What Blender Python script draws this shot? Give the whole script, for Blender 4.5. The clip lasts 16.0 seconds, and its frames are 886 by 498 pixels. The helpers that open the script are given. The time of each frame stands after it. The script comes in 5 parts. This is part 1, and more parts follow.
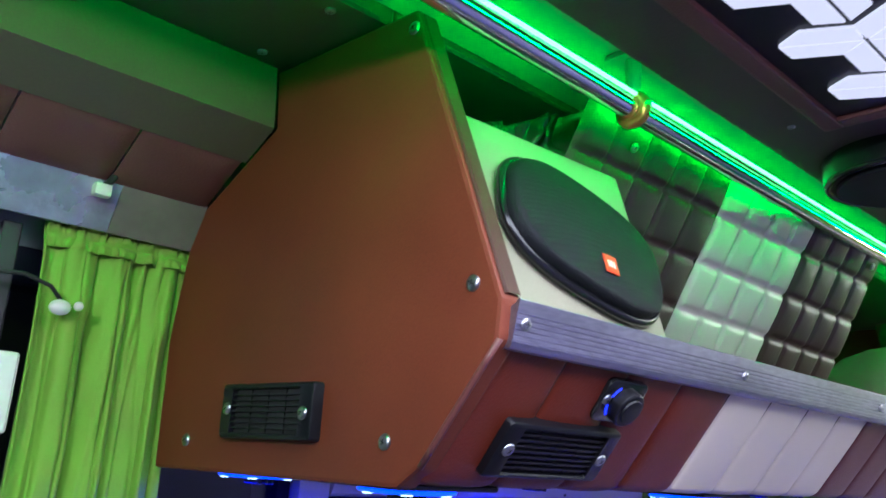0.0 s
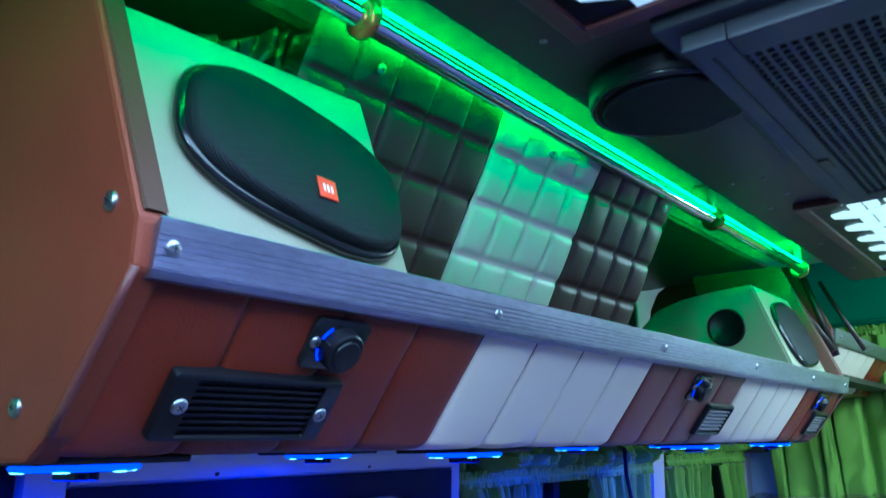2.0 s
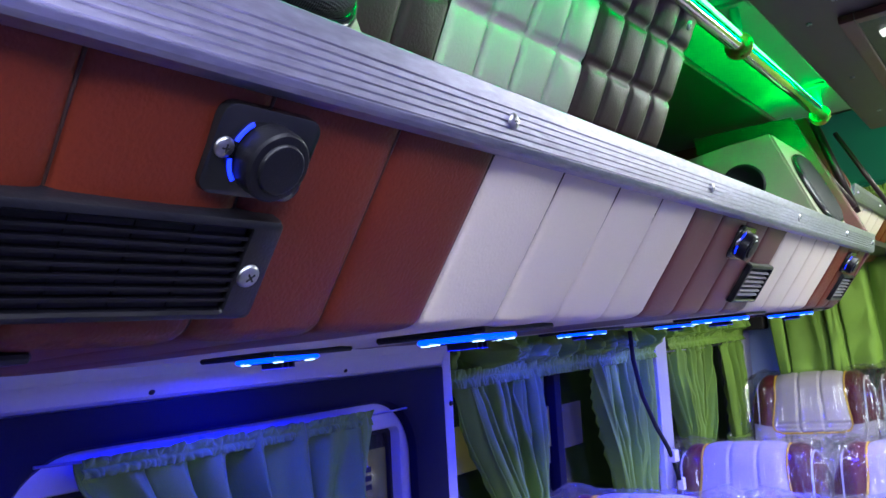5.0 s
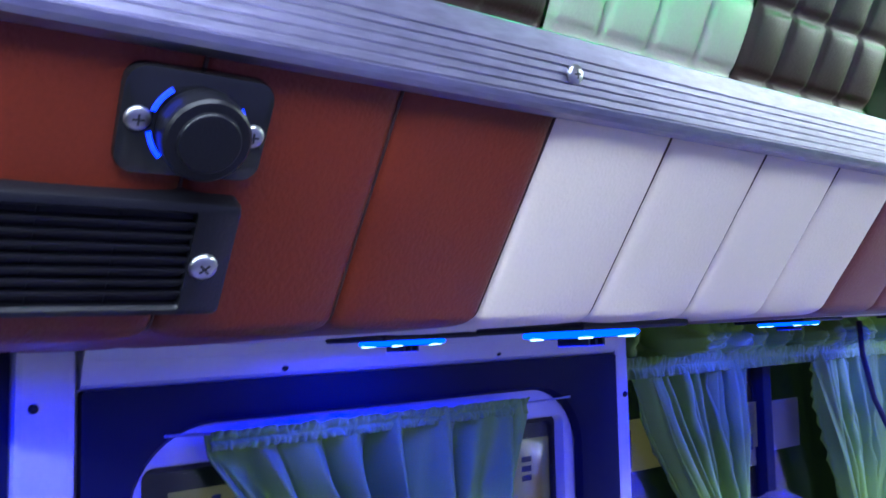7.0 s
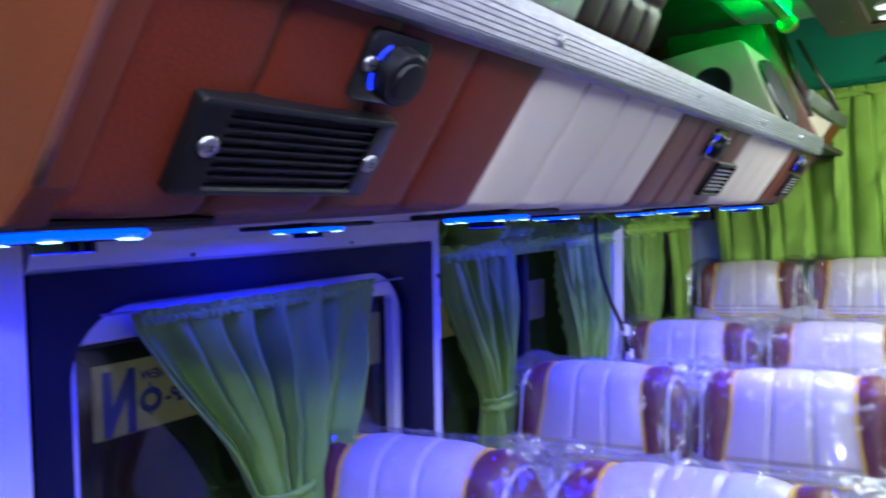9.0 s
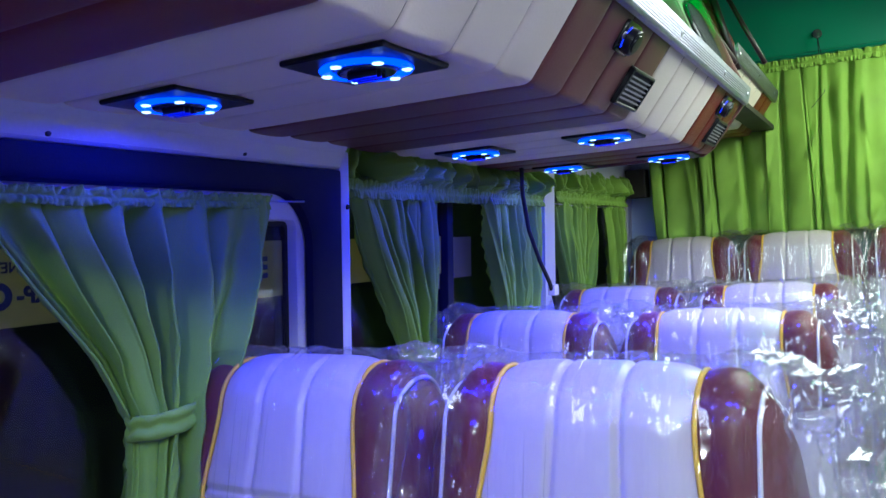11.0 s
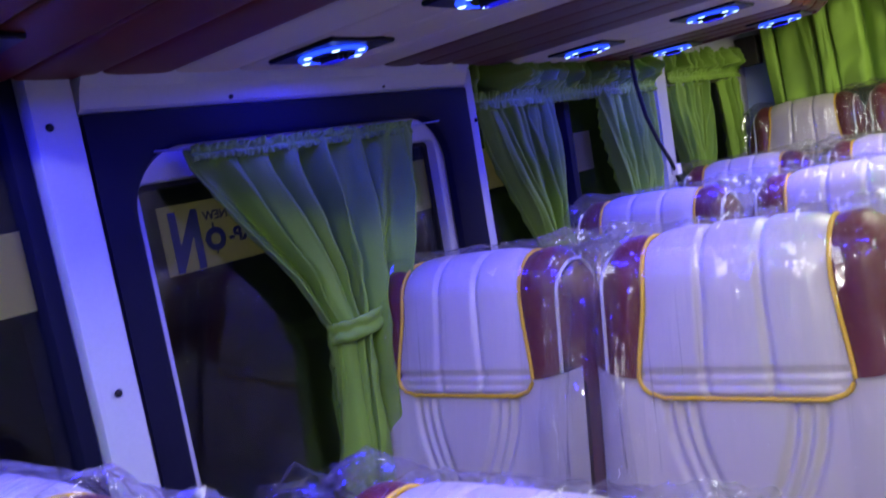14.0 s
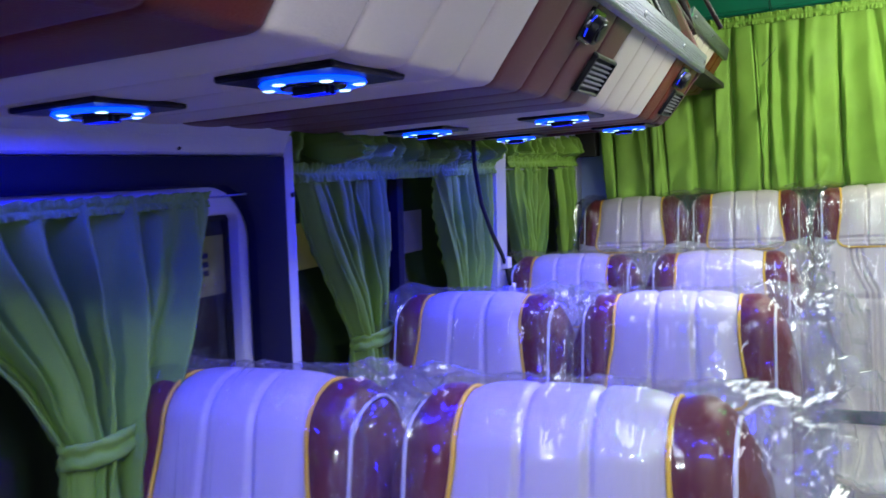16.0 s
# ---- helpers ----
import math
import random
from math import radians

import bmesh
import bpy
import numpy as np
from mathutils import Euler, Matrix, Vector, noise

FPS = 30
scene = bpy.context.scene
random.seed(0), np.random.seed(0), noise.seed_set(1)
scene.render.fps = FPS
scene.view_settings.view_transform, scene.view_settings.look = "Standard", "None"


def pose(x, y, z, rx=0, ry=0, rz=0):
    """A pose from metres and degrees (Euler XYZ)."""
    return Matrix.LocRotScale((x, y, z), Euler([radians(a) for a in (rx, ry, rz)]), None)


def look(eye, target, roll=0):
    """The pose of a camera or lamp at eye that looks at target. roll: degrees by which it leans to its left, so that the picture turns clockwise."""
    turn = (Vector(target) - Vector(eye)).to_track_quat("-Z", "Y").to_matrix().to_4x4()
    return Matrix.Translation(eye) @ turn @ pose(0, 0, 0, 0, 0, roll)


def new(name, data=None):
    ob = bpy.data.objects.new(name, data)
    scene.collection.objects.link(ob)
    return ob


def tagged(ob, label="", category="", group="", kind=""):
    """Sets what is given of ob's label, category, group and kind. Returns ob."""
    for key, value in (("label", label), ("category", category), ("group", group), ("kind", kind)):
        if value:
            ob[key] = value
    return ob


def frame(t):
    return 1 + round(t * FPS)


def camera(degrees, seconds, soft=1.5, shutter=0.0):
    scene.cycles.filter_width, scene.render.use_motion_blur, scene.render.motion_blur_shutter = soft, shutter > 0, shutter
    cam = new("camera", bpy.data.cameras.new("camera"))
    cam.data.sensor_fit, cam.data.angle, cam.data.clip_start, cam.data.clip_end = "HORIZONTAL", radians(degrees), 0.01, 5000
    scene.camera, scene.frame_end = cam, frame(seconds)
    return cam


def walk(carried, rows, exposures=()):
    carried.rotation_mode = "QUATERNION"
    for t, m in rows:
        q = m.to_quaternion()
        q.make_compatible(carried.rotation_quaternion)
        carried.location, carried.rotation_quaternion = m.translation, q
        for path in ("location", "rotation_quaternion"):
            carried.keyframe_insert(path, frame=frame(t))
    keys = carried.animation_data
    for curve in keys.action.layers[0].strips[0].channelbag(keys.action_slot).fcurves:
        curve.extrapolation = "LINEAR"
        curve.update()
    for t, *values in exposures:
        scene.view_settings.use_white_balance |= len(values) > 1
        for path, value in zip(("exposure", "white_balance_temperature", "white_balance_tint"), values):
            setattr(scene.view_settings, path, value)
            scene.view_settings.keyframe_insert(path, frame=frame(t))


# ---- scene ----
cam = camera(58.4, 16.0, shutter=0.4)
PATH = [
    (0, (0.393, -0.428, 1.56), (-1.029, 0.881, 2.073), 3.4),
    (0.5, (0.411, -0.419, 1.568), (-0.946, 0.937, 2.137), 2.8),
    (1, (0.433, -0.386, 1.56), (-0.844, 1.045, 2.128), 2.1),
    (1.5, (0.45, -0.318, 1.55), (-0.76, 1.182, 2.085), 0.8),
    (2, (0.419, -0.248, 1.542), (-0.777, 1.28, 2.025), -1.1),
    (2.5, (0.347, -0.166, 1.506), (-0.854, 1.374, 1.935), -3.1),
    (3, (0.324, -0.133, 1.5), (-0.863, 1.425, 1.908), -4.0),
    (3.5, (0.322, -0.14, 1.504), (-0.845, 1.439, 1.885), -3.9),
    (3.7, (0.314, -0.131, 1.495), (-0.843, 1.46, 1.856), -3.4),
    (5.8, (0.232, -0.018, 1.564), (-0.97, 1.568, 1.763), -7.8),
    (6, (0.245, -0.004, 1.573), (-0.985, 1.563, 1.755), -7.9),
    (6.5, (0.253, 0.057, 1.546), (-1.084, 1.537, 1.691), -7.9),
    (7, (0.273, 0.076, 1.532), (-1.322, 1.259, 1.762), -2.8),
    (7.5, (0.305, 0.054, 1.511), (-1.308, 1.222, 1.699), -0.1),
    (8, (0.281, -0.05, 1.515), (-1.187, 1.301, 1.644), -1.0),
    (8.5, (0.226, -0.154, 1.521), (-1.068, 1.37, 1.559), -2.5),
    (9, (0.25, -0.198, 1.525), (-0.834, 1.483, 1.473), -3.3),
    (9.2, (0.269, -0.199, 1.523), (-0.731, 1.531, 1.444), -3.0),
    (11.3, (0.254, -0.085, 1.342), (-0.726, 1.658, 1.372), -3.1),
    (11.5, (0.248, -0.083, 1.337), (-0.764, 1.642, 1.392), -2.9),
    (12, (0.228, -0.083, 1.348), (-0.865, 1.59, 1.434), -3.4),
    (12.5, (0.198, -0.111, 1.345), (-1.004, 1.487, 1.334), -5.8),
    (12.9, (0.182, -0.15, 1.318), (-1.092, 1.386, 1.179), -9.7),
    (13, (0.208, -0.169, 1.317), (-1.083, 1.345, 1.112), -9.9),
    (13.5, (0.26, -0.222, 1.317), (-1.015, 1.294, 1.042), -12.2),
    (13.7, (0.289, -0.236, 1.333), (-0.983, 1.288, 1.084), -12.3),
    (14, (0.29, -0.228, 1.36), (-0.94, 1.338, 1.169), -11.9),
    (14.5, (0.29, -0.222, 1.392), (-0.839, 1.426, 1.291), -10.0),
    (15, (0.278, -0.19, 1.406), (-0.748, 1.525, 1.311), -7.6),
    (15.5, (0.237, -0.138, 1.418), (-0.709, 1.619, 1.284), -5.5),
    (16, (0.223, -0.044, 1.442), (-0.638, 1.754, 1.277), -3.9),
]
# the ceiling panels cycle through colours, which tints the whole picture for a while
TONES = [(0, 0.39, 5400, 6), (0.5, 0.33, 5900, 7), (1.0, -0.27, 5700, 12), (1.5, 0.03, 4600, -9), (2.0, 0.18, 3900, -16), (2.5, 0.28, 4950, -1), (3.0, 0.58, 5650, 6), (3.5, 0.55, 5500, 6),
         (6.0, 0.63, 5300, 10), (6.5, 0.73, 5400, 9), (7.0, 0.98, 4950, -1), (7.5, 1.23, 4150, -25), (8.0, 1.14, 5050, -2), (8.5, 1.16, 5600, 7), (9.0, 0.43, 5300, 1), (11.5, 0.33, 5200, -7),
         (12.0, 0.43, 5400, -3), (12.5, 0.7, 6050, 0), (13.0, 0.6, 6500, -3), (13.5, -0.02, 6100, 1), (14.0, 0.13, 6300, 3), (14.5, 0.33, 6100, 10), (15.0, 0.29, 5600, 0), (15.5, 0.26, 5550, -1),
         (16.0, 0.18, 5450, -1)]
walk(cam, [(t, look(eye, target, roll)) for t, eye, target, roll in PATH], TONES)

# ---------------------------------------------------------------- world and light
world = bpy.data.worlds.new("night")
scene.world = world
world.use_nodes = True
world.node_tree.nodes["Background"].inputs[0].default_value = (0.02, 0.025, 0.05, 1)
world.node_tree.nodes["Background"].inputs[1].default_value = 0.35


def lamp(name, m, size, size_y, watts, colour, shape="RECTANGLE"):
    data = bpy.data.lights.new(name, "AREA")
    data.shape, data.size, data.energy, data.color = shape, size, watts, colour
    if shape == "RECTANGLE":
        data.size_y = size_y
    ob = new(name, data)
    ob.matrix_world = m
    return ob


BLUE = (0.014, 0.010, 1.0)
PUCKS = [(x, y) for y in (0.055, 0.525, 1.245, 1.71) for x in (-0.16, -0.41)]
for px, py in PUCKS:
    lamp("reading_light_glow", pose(px, py, 1.5235), 0.10, 0, 2.15 if px > -0.3 else 1.65 if py < 1 else 2.5, BLUE, "DISK")
lamp("ceiling_panel_glow", pose(0.46, -0.13, 1.905), 0.66, 0.94, 12.6, (1.0, 0.92, 0.95))
lamp("ceiling_panel_glow", pose(0.46, 1.46, 1.905), 0.66, 0.62, 14.0, (1.0, 0.94, 0.78))
# Fill added to brighten the front curtain and end board; source unseen.
lamp("front_fill_glow", look((0.40, -1.0, 1.872), (-0.42, -0.08, 1.70)), 0.24, 0.05, 8.5, (1.0, 0.94, 0.88))
lamp("led_strip_glow", look((-0.0475, 0.38, 1.935), (-0.14, 0.38, 1.937)), 2.6, 0.004, 3.2, (0.002, 1.0, 0.005))
lamp("led_strip_glow", look((0.0125, 0.38, 1.938), (-0.10, 0.38, 1.868)), 2.6, 0.004, 1.7, (0.001, 1.0, 0.05))
lamp("led_strip_glow", look((0.0125, 1.60, 1.938), (0.20, 2.74, 1.84)), 0.30, 0.006, 1.1, (0.002, 1.0, 0.02))
# Fill added for the rear and side curtains; no lamp is known there.
lamp("rear_fill_glow", look((0.6, 2.36, 1.93), (-0.4, 2.42, 1.22)), 0.2, 0.3, 11.0, (1.0, 0.92, 0.66))
# Outside fill added to backlight the window stickers; its source is unseen.
lamp("outside_fill_glow", look((-2.6, 0.45, 2.3), (-0.5, 0.6, 1.2)), 0.4, 0.4, 4.5, (1.0, 0.93, 0.78))


# ---------------------------------------------------------------- materials
def material(name, colour, rough=0.5, metal=0.0, vary=0.18, scale=9.0, grain=260.0, bump=0.15, coat=0.0, sheen=0.0,
             other=None, stretch=(1, 1, 1), spec=0.5, mottle=0.0):
    """A principled surface whose colour and gloss vary at two scales, with fine relief."""
    mat = bpy.data.materials.new(name)
    mat.use_nodes = True
    nt = mat.node_tree
    b = nt.nodes["Principled BSDF"]
    coord = nt.nodes.new("ShaderNodeTexCoord")
    mapping = nt.nodes.new("ShaderNodeMapping")
    mapping.inputs["Scale"].default_value = stretch
    nt.links.new(coord.outputs["Object"], mapping.inputs["Vector"])
    big = nt.nodes.new("ShaderNodeTexNoise")
    big.inputs["Scale"].default_value, big.inputs["Detail"].default_value = scale, 5
    fine = nt.nodes.new("ShaderNodeTexNoise")
    fine.inputs["Scale"].default_value, fine.inputs["Detail"].default_value = grain, 3
    for n in (big, fine):
        nt.links.new(mapping.outputs["Vector"], n.inputs["Vector"])
    ramp = nt.nodes.new("ShaderNodeValToRGB")
    c = Vector(colour)
    dark = [max(0.0, v * (1 - vary)) for v in c]
    light = [min(1.0, v * (1 + vary)) for v in (other or c)]
    ramp.color_ramp.elements[0].position, ramp.color_ramp.elements[1].position = 0.3, 0.7
    ramp.color_ramp.elements[0].color, ramp.color_ramp.elements[1].color = (*dark, 1), (*light, 1)
    mix = nt.nodes.new("ShaderNodeMix")
    mix.data_type = "FLOAT"
    mix.inputs[0].default_value = 0.3
    nt.links.new(big.outputs["Fac"], mix.inputs[2])
    nt.links.new(fine.outputs["Fac"], mix.inputs[3])
    nt.links.new(mix.outputs[0], ramp.inputs["Fac"])
    nt.links.new(ramp.outputs["Color"], b.inputs["Base Color"])
    rr = nt.nodes.new("ShaderNodeMapRange")
    rr.inputs["To Min"].default_value, rr.inputs["To Max"].default_value = max(0.02, rough - 0.1), min(1, rough + 0.1)
    nt.links.new(big.outputs["Fac"], rr.inputs["Value"])
    nt.links.new(rr.outputs["Result"], b.inputs["Roughness"])
    b.inputs["Metallic"].default_value = metal
    b.inputs["Specular IOR Level"].default_value = spec
    b.inputs["Coat Weight"].default_value = coat
    b.inputs["Coat Roughness"].default_value = 0.2
    b.inputs["Sheen Weight"].default_value = sheen
    if bump:
        bp = nt.nodes.new("ShaderNodeBump")
        bp.inputs["Strength"].default_value, bp.inputs["Distance"].default_value = bump, 0.002
        nt.links.new(fine.outputs["Fac"], bp.inputs["Height"])
        nt.links.new(bp.outputs["Normal"], b.inputs["Normal"])
    return mat


def glow(name, colour, strength):
    mat = bpy.data.materials.new(name)
    mat.use_nodes = True
    b = mat.node_tree.nodes["Principled BSDF"]
    b.inputs["Base Color"].default_value = (*[0.04 + 0.3 * v for v in colour], 1)
    b.inputs["Emission Color"].default_value = (*colour, 1)
    b.inputs["Emission Strength"].default_value = strength
    return mat


def film(name, clear=0.86, rough=0.08, facet=0.0, size=19.0, tint=(1, 1, 1), milk=0.03):
    """Clear plastic film: mostly see-through, crumpled into small flat facets that catch the light."""
    mat = bpy.data.materials.new(name)
    mat.use_nodes = True
    nt = mat.node_tree
    nt.nodes.remove(nt.nodes["Principled BSDF"])
    out = nt.nodes["Material Output"]
    see, gloss, mixer = (nt.nodes.new(k) for k in ("ShaderNodeBsdfTransparent", "ShaderNodeBsdfGlossy", "ShaderNodeMixShader"))
    see.inputs["Color"].default_value = (*tint, 1)
    gloss.inputs["Roughness"].default_value = rough
    fres = nt.nodes.new("ShaderNodeFresnel")
    fres.inputs["IOR"].default_value = 1.45
    add = nt.nodes.new("ShaderNodeMath")
    add.operation = "MULTIPLY_ADD"
    add.use_clamp = True
    add.inputs[1].default_value = 0.22 if facet else 0.25
    add.inputs[2].default_value = 1 - clear
    nt.links.new(fres.outputs[0], add.inputs[0])
    nt.links.new(add.outputs[0], mixer.inputs[0])
    nt.links.new(see.outputs[0], mixer.inputs[1])
    nt.links.new(gloss.outputs[0], mixer.inputs[2])
    nt.links.new(mixer.outputs[0], out.inputs["Surface"])
    if not facet:
        return mat
    haze, cloudy = nt.nodes.new("ShaderNodeBsdfTranslucent"), nt.nodes.new("ShaderNodeMixShader")
    haze.inputs["Color"].default_value = (0.9, 0.9, 0.92, 1)
    cloudy.inputs[0].default_value = milk
    nt.links.new(mixer.outputs[0], cloudy.inputs[1])
    nt.links.new(haze.outputs[0], cloudy.inputs[2])
    nt.links.new(cloudy.outputs[0], out.inputs["Surface"])
    coord, long_folds, warp = (nt.nodes.new(k) for k in ("ShaderNodeTexCoord", "ShaderNodeMapping", "ShaderNodeTexNoise"))
    long_folds.inputs["Scale"].default_value = (2.1, 1.7, 0.42)
    long_folds.inputs["Rotation"].default_value = (0.2, 0.35, 0.1)
    warp.inputs["Scale"].default_value = 7.0
    bent = nt.nodes.new("ShaderNodeVectorMath")
    bent.operation = "MULTIPLY_ADD"
    bent.inputs[1].default_value = (0.09, 0.09, 0.09)
    nt.links.new(coord.outputs["Object"], long_folds.inputs["Vector"])
    nt.links.new(coord.outputs["Object"], warp.inputs["Vector"])
    nt.links.new(warp.outputs["Color"], bent.inputs[0])
    nt.links.new(long_folds.outputs["Vector"], bent.inputs[2])
    heights = []
    for scale, tilt in ((size, facet), (size * 2.9, facet * 0.75)):
        cells, away, lean, dot, amount = (nt.nodes.new(k) for k in ("ShaderNodeTexVoronoi", "ShaderNodeVectorMath", "ShaderNodeVectorMath", "ShaderNodeVectorMath", "ShaderNodeMath"))
        cells.inputs["Scale"].default_value = scale
        away.operation, lean.operation, dot.operation, amount.operation = "SUBTRACT", "SUBTRACT", "DOT_PRODUCT", "MULTIPLY"
        lean.inputs[1].default_value = (0.5, 0.5, 0.5)
        amount.inputs[1].default_value = tilt
        nt.links.new(bent.outputs[0], cells.inputs["Vector"])
        nt.links.new(bent.outputs[0], away.inputs[0])
        nt.links.new(cells.outputs["Position"], away.inputs[1])
        nt.links.new(cells.outputs["Color"], lean.inputs[0])
        nt.links.new(away.outputs[0], dot.inputs[0])
        nt.links.new(lean.outputs[0], dot.inputs[1])
        nt.links.new(dot.outputs["Value"], amount.inputs[0])
        heights.append(amount)
    both, bp = nt.nodes.new("ShaderNodeMath"), nt.nodes.new("ShaderNodeBump")
    nt.links.new(heights[0].outputs[0], both.inputs[0])
    nt.links.new(heights[1].outputs[0], both.inputs[1])
    bp.inputs["Strength"].default_value, bp.inputs["Distance"].default_value = 1.0, 1.0
    nt.links.new(both.outputs[0], bp.inputs["Height"])
    nt.links.new(bp.outputs["Normal"], gloss.inputs["Normal"])
    return mat


BROWN = material("brown_leatherette", (0.128, 0.0195, 0.0074), 0.40, vary=0.22, scale=6, grain=420, bump=0.25, spec=0.3)
PANEL_BROWN = material("brown_vinyl_board", (0.135, 0.028, 0.012), 0.52, vary=0.26, scale=6, grain=500, bump=0.12, spec=0.3)
POLE_BROWN = material("dark_brown_paint", (0.02, 0.009, 0.008), 0.4, vary=0.2, scale=20, bump=0.05)
FRONT_FOIL = material("film_covered_metal", (0.52, 0.5, 0.62), 0.28, metal=0.6, vary=0.35, scale=16, grain=60, bump=0.9)
TAUPE = material("dark_brown_leatherette", (0.125, 0.04, 0.038), 0.4, vary=0.2, scale=7, grain=420, bump=0.25)
CREAM = material("cream_leatherette", (0.70, 0.61, 0.51), 0.44, vary=0.06, scale=5, grain=420, bump=0.2)
QUILT_DARK = material("dark_quilted_vinyl", (0.05, 0.026, 0.022), 0.42, vary=0.25, scale=9, grain=380, bump=0.2)
QUILT_PALE = material("pale_quilted_vinyl", (0.6, 0.56, 0.5), 0.36, vary=0.08, scale=9, grain=380, bump=0.2)
SEAT_WHITE = material("pearl_white_vinyl", (0.52, 0.465, 0.44), 0.34, vary=0.05, scale=6, grain=300, bump=0.15, coat=0.2)
SEAT_BROWN = material("maroon_vinyl", (0.115, 0.02, 0.024), 0.36, vary=0.2, scale=8, grain=300, bump=0.2, spec=0.3)
PIPING_YELLOW = material("yellow_piping", (0.75, 0.47, 0.03), 0.45, vary=0.08, bump=0.05)
PIPING_WHITE = material("white_piping", (0.72, 0.68, 0.64), 0.4, vary=0.05, bump=0.05)
# Lavender tint and streaks put the cabin's reflected light into the metal's colour.
ALU = material("brushed_aluminium", (0.36, 0.345, 0.46), 0.40, metal=1.0, vary=0.40, scale=11, grain=300, bump=0.14, stretch=(1, 0.2, 1))
CHROME = material("chrome", (0.8, 0.8, 0.82), 0.1, metal=1.0, vary=0.05, bump=0.0)
SCREW = material("zinc_screw", (0.40, 0.40, 0.43), 0.34, metal=1.0, vary=0.15, scale=300, bump=0.0)
BLACK = material("black_plastic", (0.006, 0.006, 0.009), 0.33, vary=0.25, scale=30, grain=700, bump=0.12, spec=0.3)
BLACK_GLOSS = material("glossy_black_plastic", (0.01, 0.01, 0.012), 0.16, vary=0.2, scale=30, grain=700, bump=0.02)
MESH_BLACK = material("black_speaker_mesh", (0.008, 0.009, 0.012), 0.55, vary=0.3, scale=40, grain=900, bump=0.3, spec=0.2)


def woven(mat, pitch):
    """Fine dotted cloth relief over a surface."""
    nt = mat.node_tree
    coord = next(n for n in nt.nodes if n.type == "TEX_COORD")
    cells, bp = nt.nodes.new("ShaderNodeTexVoronoi"), nt.nodes.new("ShaderNodeBump")
    cells.inputs["Scale"].default_value, cells.inputs["Randomness"].default_value = 1 / pitch, 0.0
    bp.inputs["Strength"].default_value, bp.inputs["Distance"].default_value = 1.0, 0.0007
    nt.links.new(coord.outputs["Object"], cells.inputs["Vector"])
    nt.links.new(cells.outputs["Distance"], bp.inputs["Height"])
    nt.links.new(bp.outputs["Normal"], nt.nodes["Principled BSDF"].inputs["Normal"])


woven(MESH_BLACK, 0.0017)
SLAT_GREY = material("grey_vent_plastic", (0.3, 0.29, 0.3), 0.4, vary=0.1, scale=20, grain=600, bump=0.05)
GREY_ABS = material("charcoal_abs", (0.035, 0.037, 0.048), 0.45, vary=0.15, scale=20, grain=600, bump=0.1)
FRAME_NAVY = material("black_window_surround", (0.008, 0.008, 0.024), 0.5, vary=0.2, scale=10, grain=500, bump=0.15, spec=0.12)
WHITE_PAINT = material("white_painted_metal", (0.53, 0.53, 0.57), 0.4, vary=0.07, scale=7, grain=200, bump=0.08)
PALE_BLUE = material("pale_blue_paint", (0.45, 0.55, 0.62), 0.5, vary=0.08, scale=5, grain=200, bump=0.08)
# The same cream board, darkened in colour for weaker light on the far speaker.
BOX_DIM = material("dimmed_cream_board", (0.24, 0.235, 0.16), 0.5, vary=0.1, scale=8, grain=350, bump=0.1)
BOX_WHITE = material("cream_painted_board", (0.30, 0.285, 0.20), 0.55, vary=0.08, scale=10, grain=350, bump=0.1)
CEILING = material("dark_brown_ceiling_laminate", (0.07, 0.046, 0.042), 0.42, vary=0.18, scale=5, grain=300, bump=0.1)
COVE = material("white_cove_laminate", (0.30, 0.31, 0.30), 0.45, vary=0.08, scale=6, grain=200, bump=0.05)
BEAM = material("brown_beam_laminate", (0.10, 0.068, 0.05), 0.45, vary=0.15, scale=5, grain=300, bump=0.1)
DARK_BOARD = material("dark_board", (0.02, 0.016, 0.014), 0.55, vary=0.3, scale=8, grain=200, bump=0.2)
GREEN_WALL = material("teal_rear_panel", (0.03, 0.21, 0.12), 0.45, vary=0.12, scale=4, grain=250, bump=0.1)
CURTAIN = material("lime_green_curtain", (0.205, 0.345, 0.034), 0.7, vary=0.2, scale=7, grain=900, bump=0.3, sheen=0.06, spec=0.4)
RUBBER = material("black_rubber", (0.015, 0.015, 0.015), 0.7, vary=0.3, scale=60, bump=0.2)
FLOOR = material("grey_vinyl_floor", (0.08, 0.08, 0.085), 0.5, vary=0.3, scale=20, grain=300, bump=0.2)
COPPER = material("copper_end_cap", (0.55, 0.22, 0.07), 0.3, metal=0.6, vary=0.15, scale=60, bump=0.05)
RED = material("orange_red_badge", (0.62, 0.05, 0.015), 0.4, vary=0.05, bump=0.0)
def see_through_print(name, colour):
    """A thin printed film that glows with the light behind it."""
    mat = material(name, colour, 0.5, vary=0.12, scale=10, grain=200, bump=0.0)
    nt = mat.node_tree
    back, mixer = nt.nodes.new("ShaderNodeBsdfTranslucent"), nt.nodes.new("ShaderNodeMixShader")
    back.inputs["Color"].default_value = (*colour, 1)
    mixer.inputs[0].default_value = 0.88
    nt.links.new(nt.nodes["Principled BSDF"].outputs[0], mixer.inputs[1])
    nt.links.new(back.outputs[0], mixer.inputs[2])
    nt.links.new(mixer.outputs[0], nt.nodes["Material Output"].inputs["Surface"])
    return mat


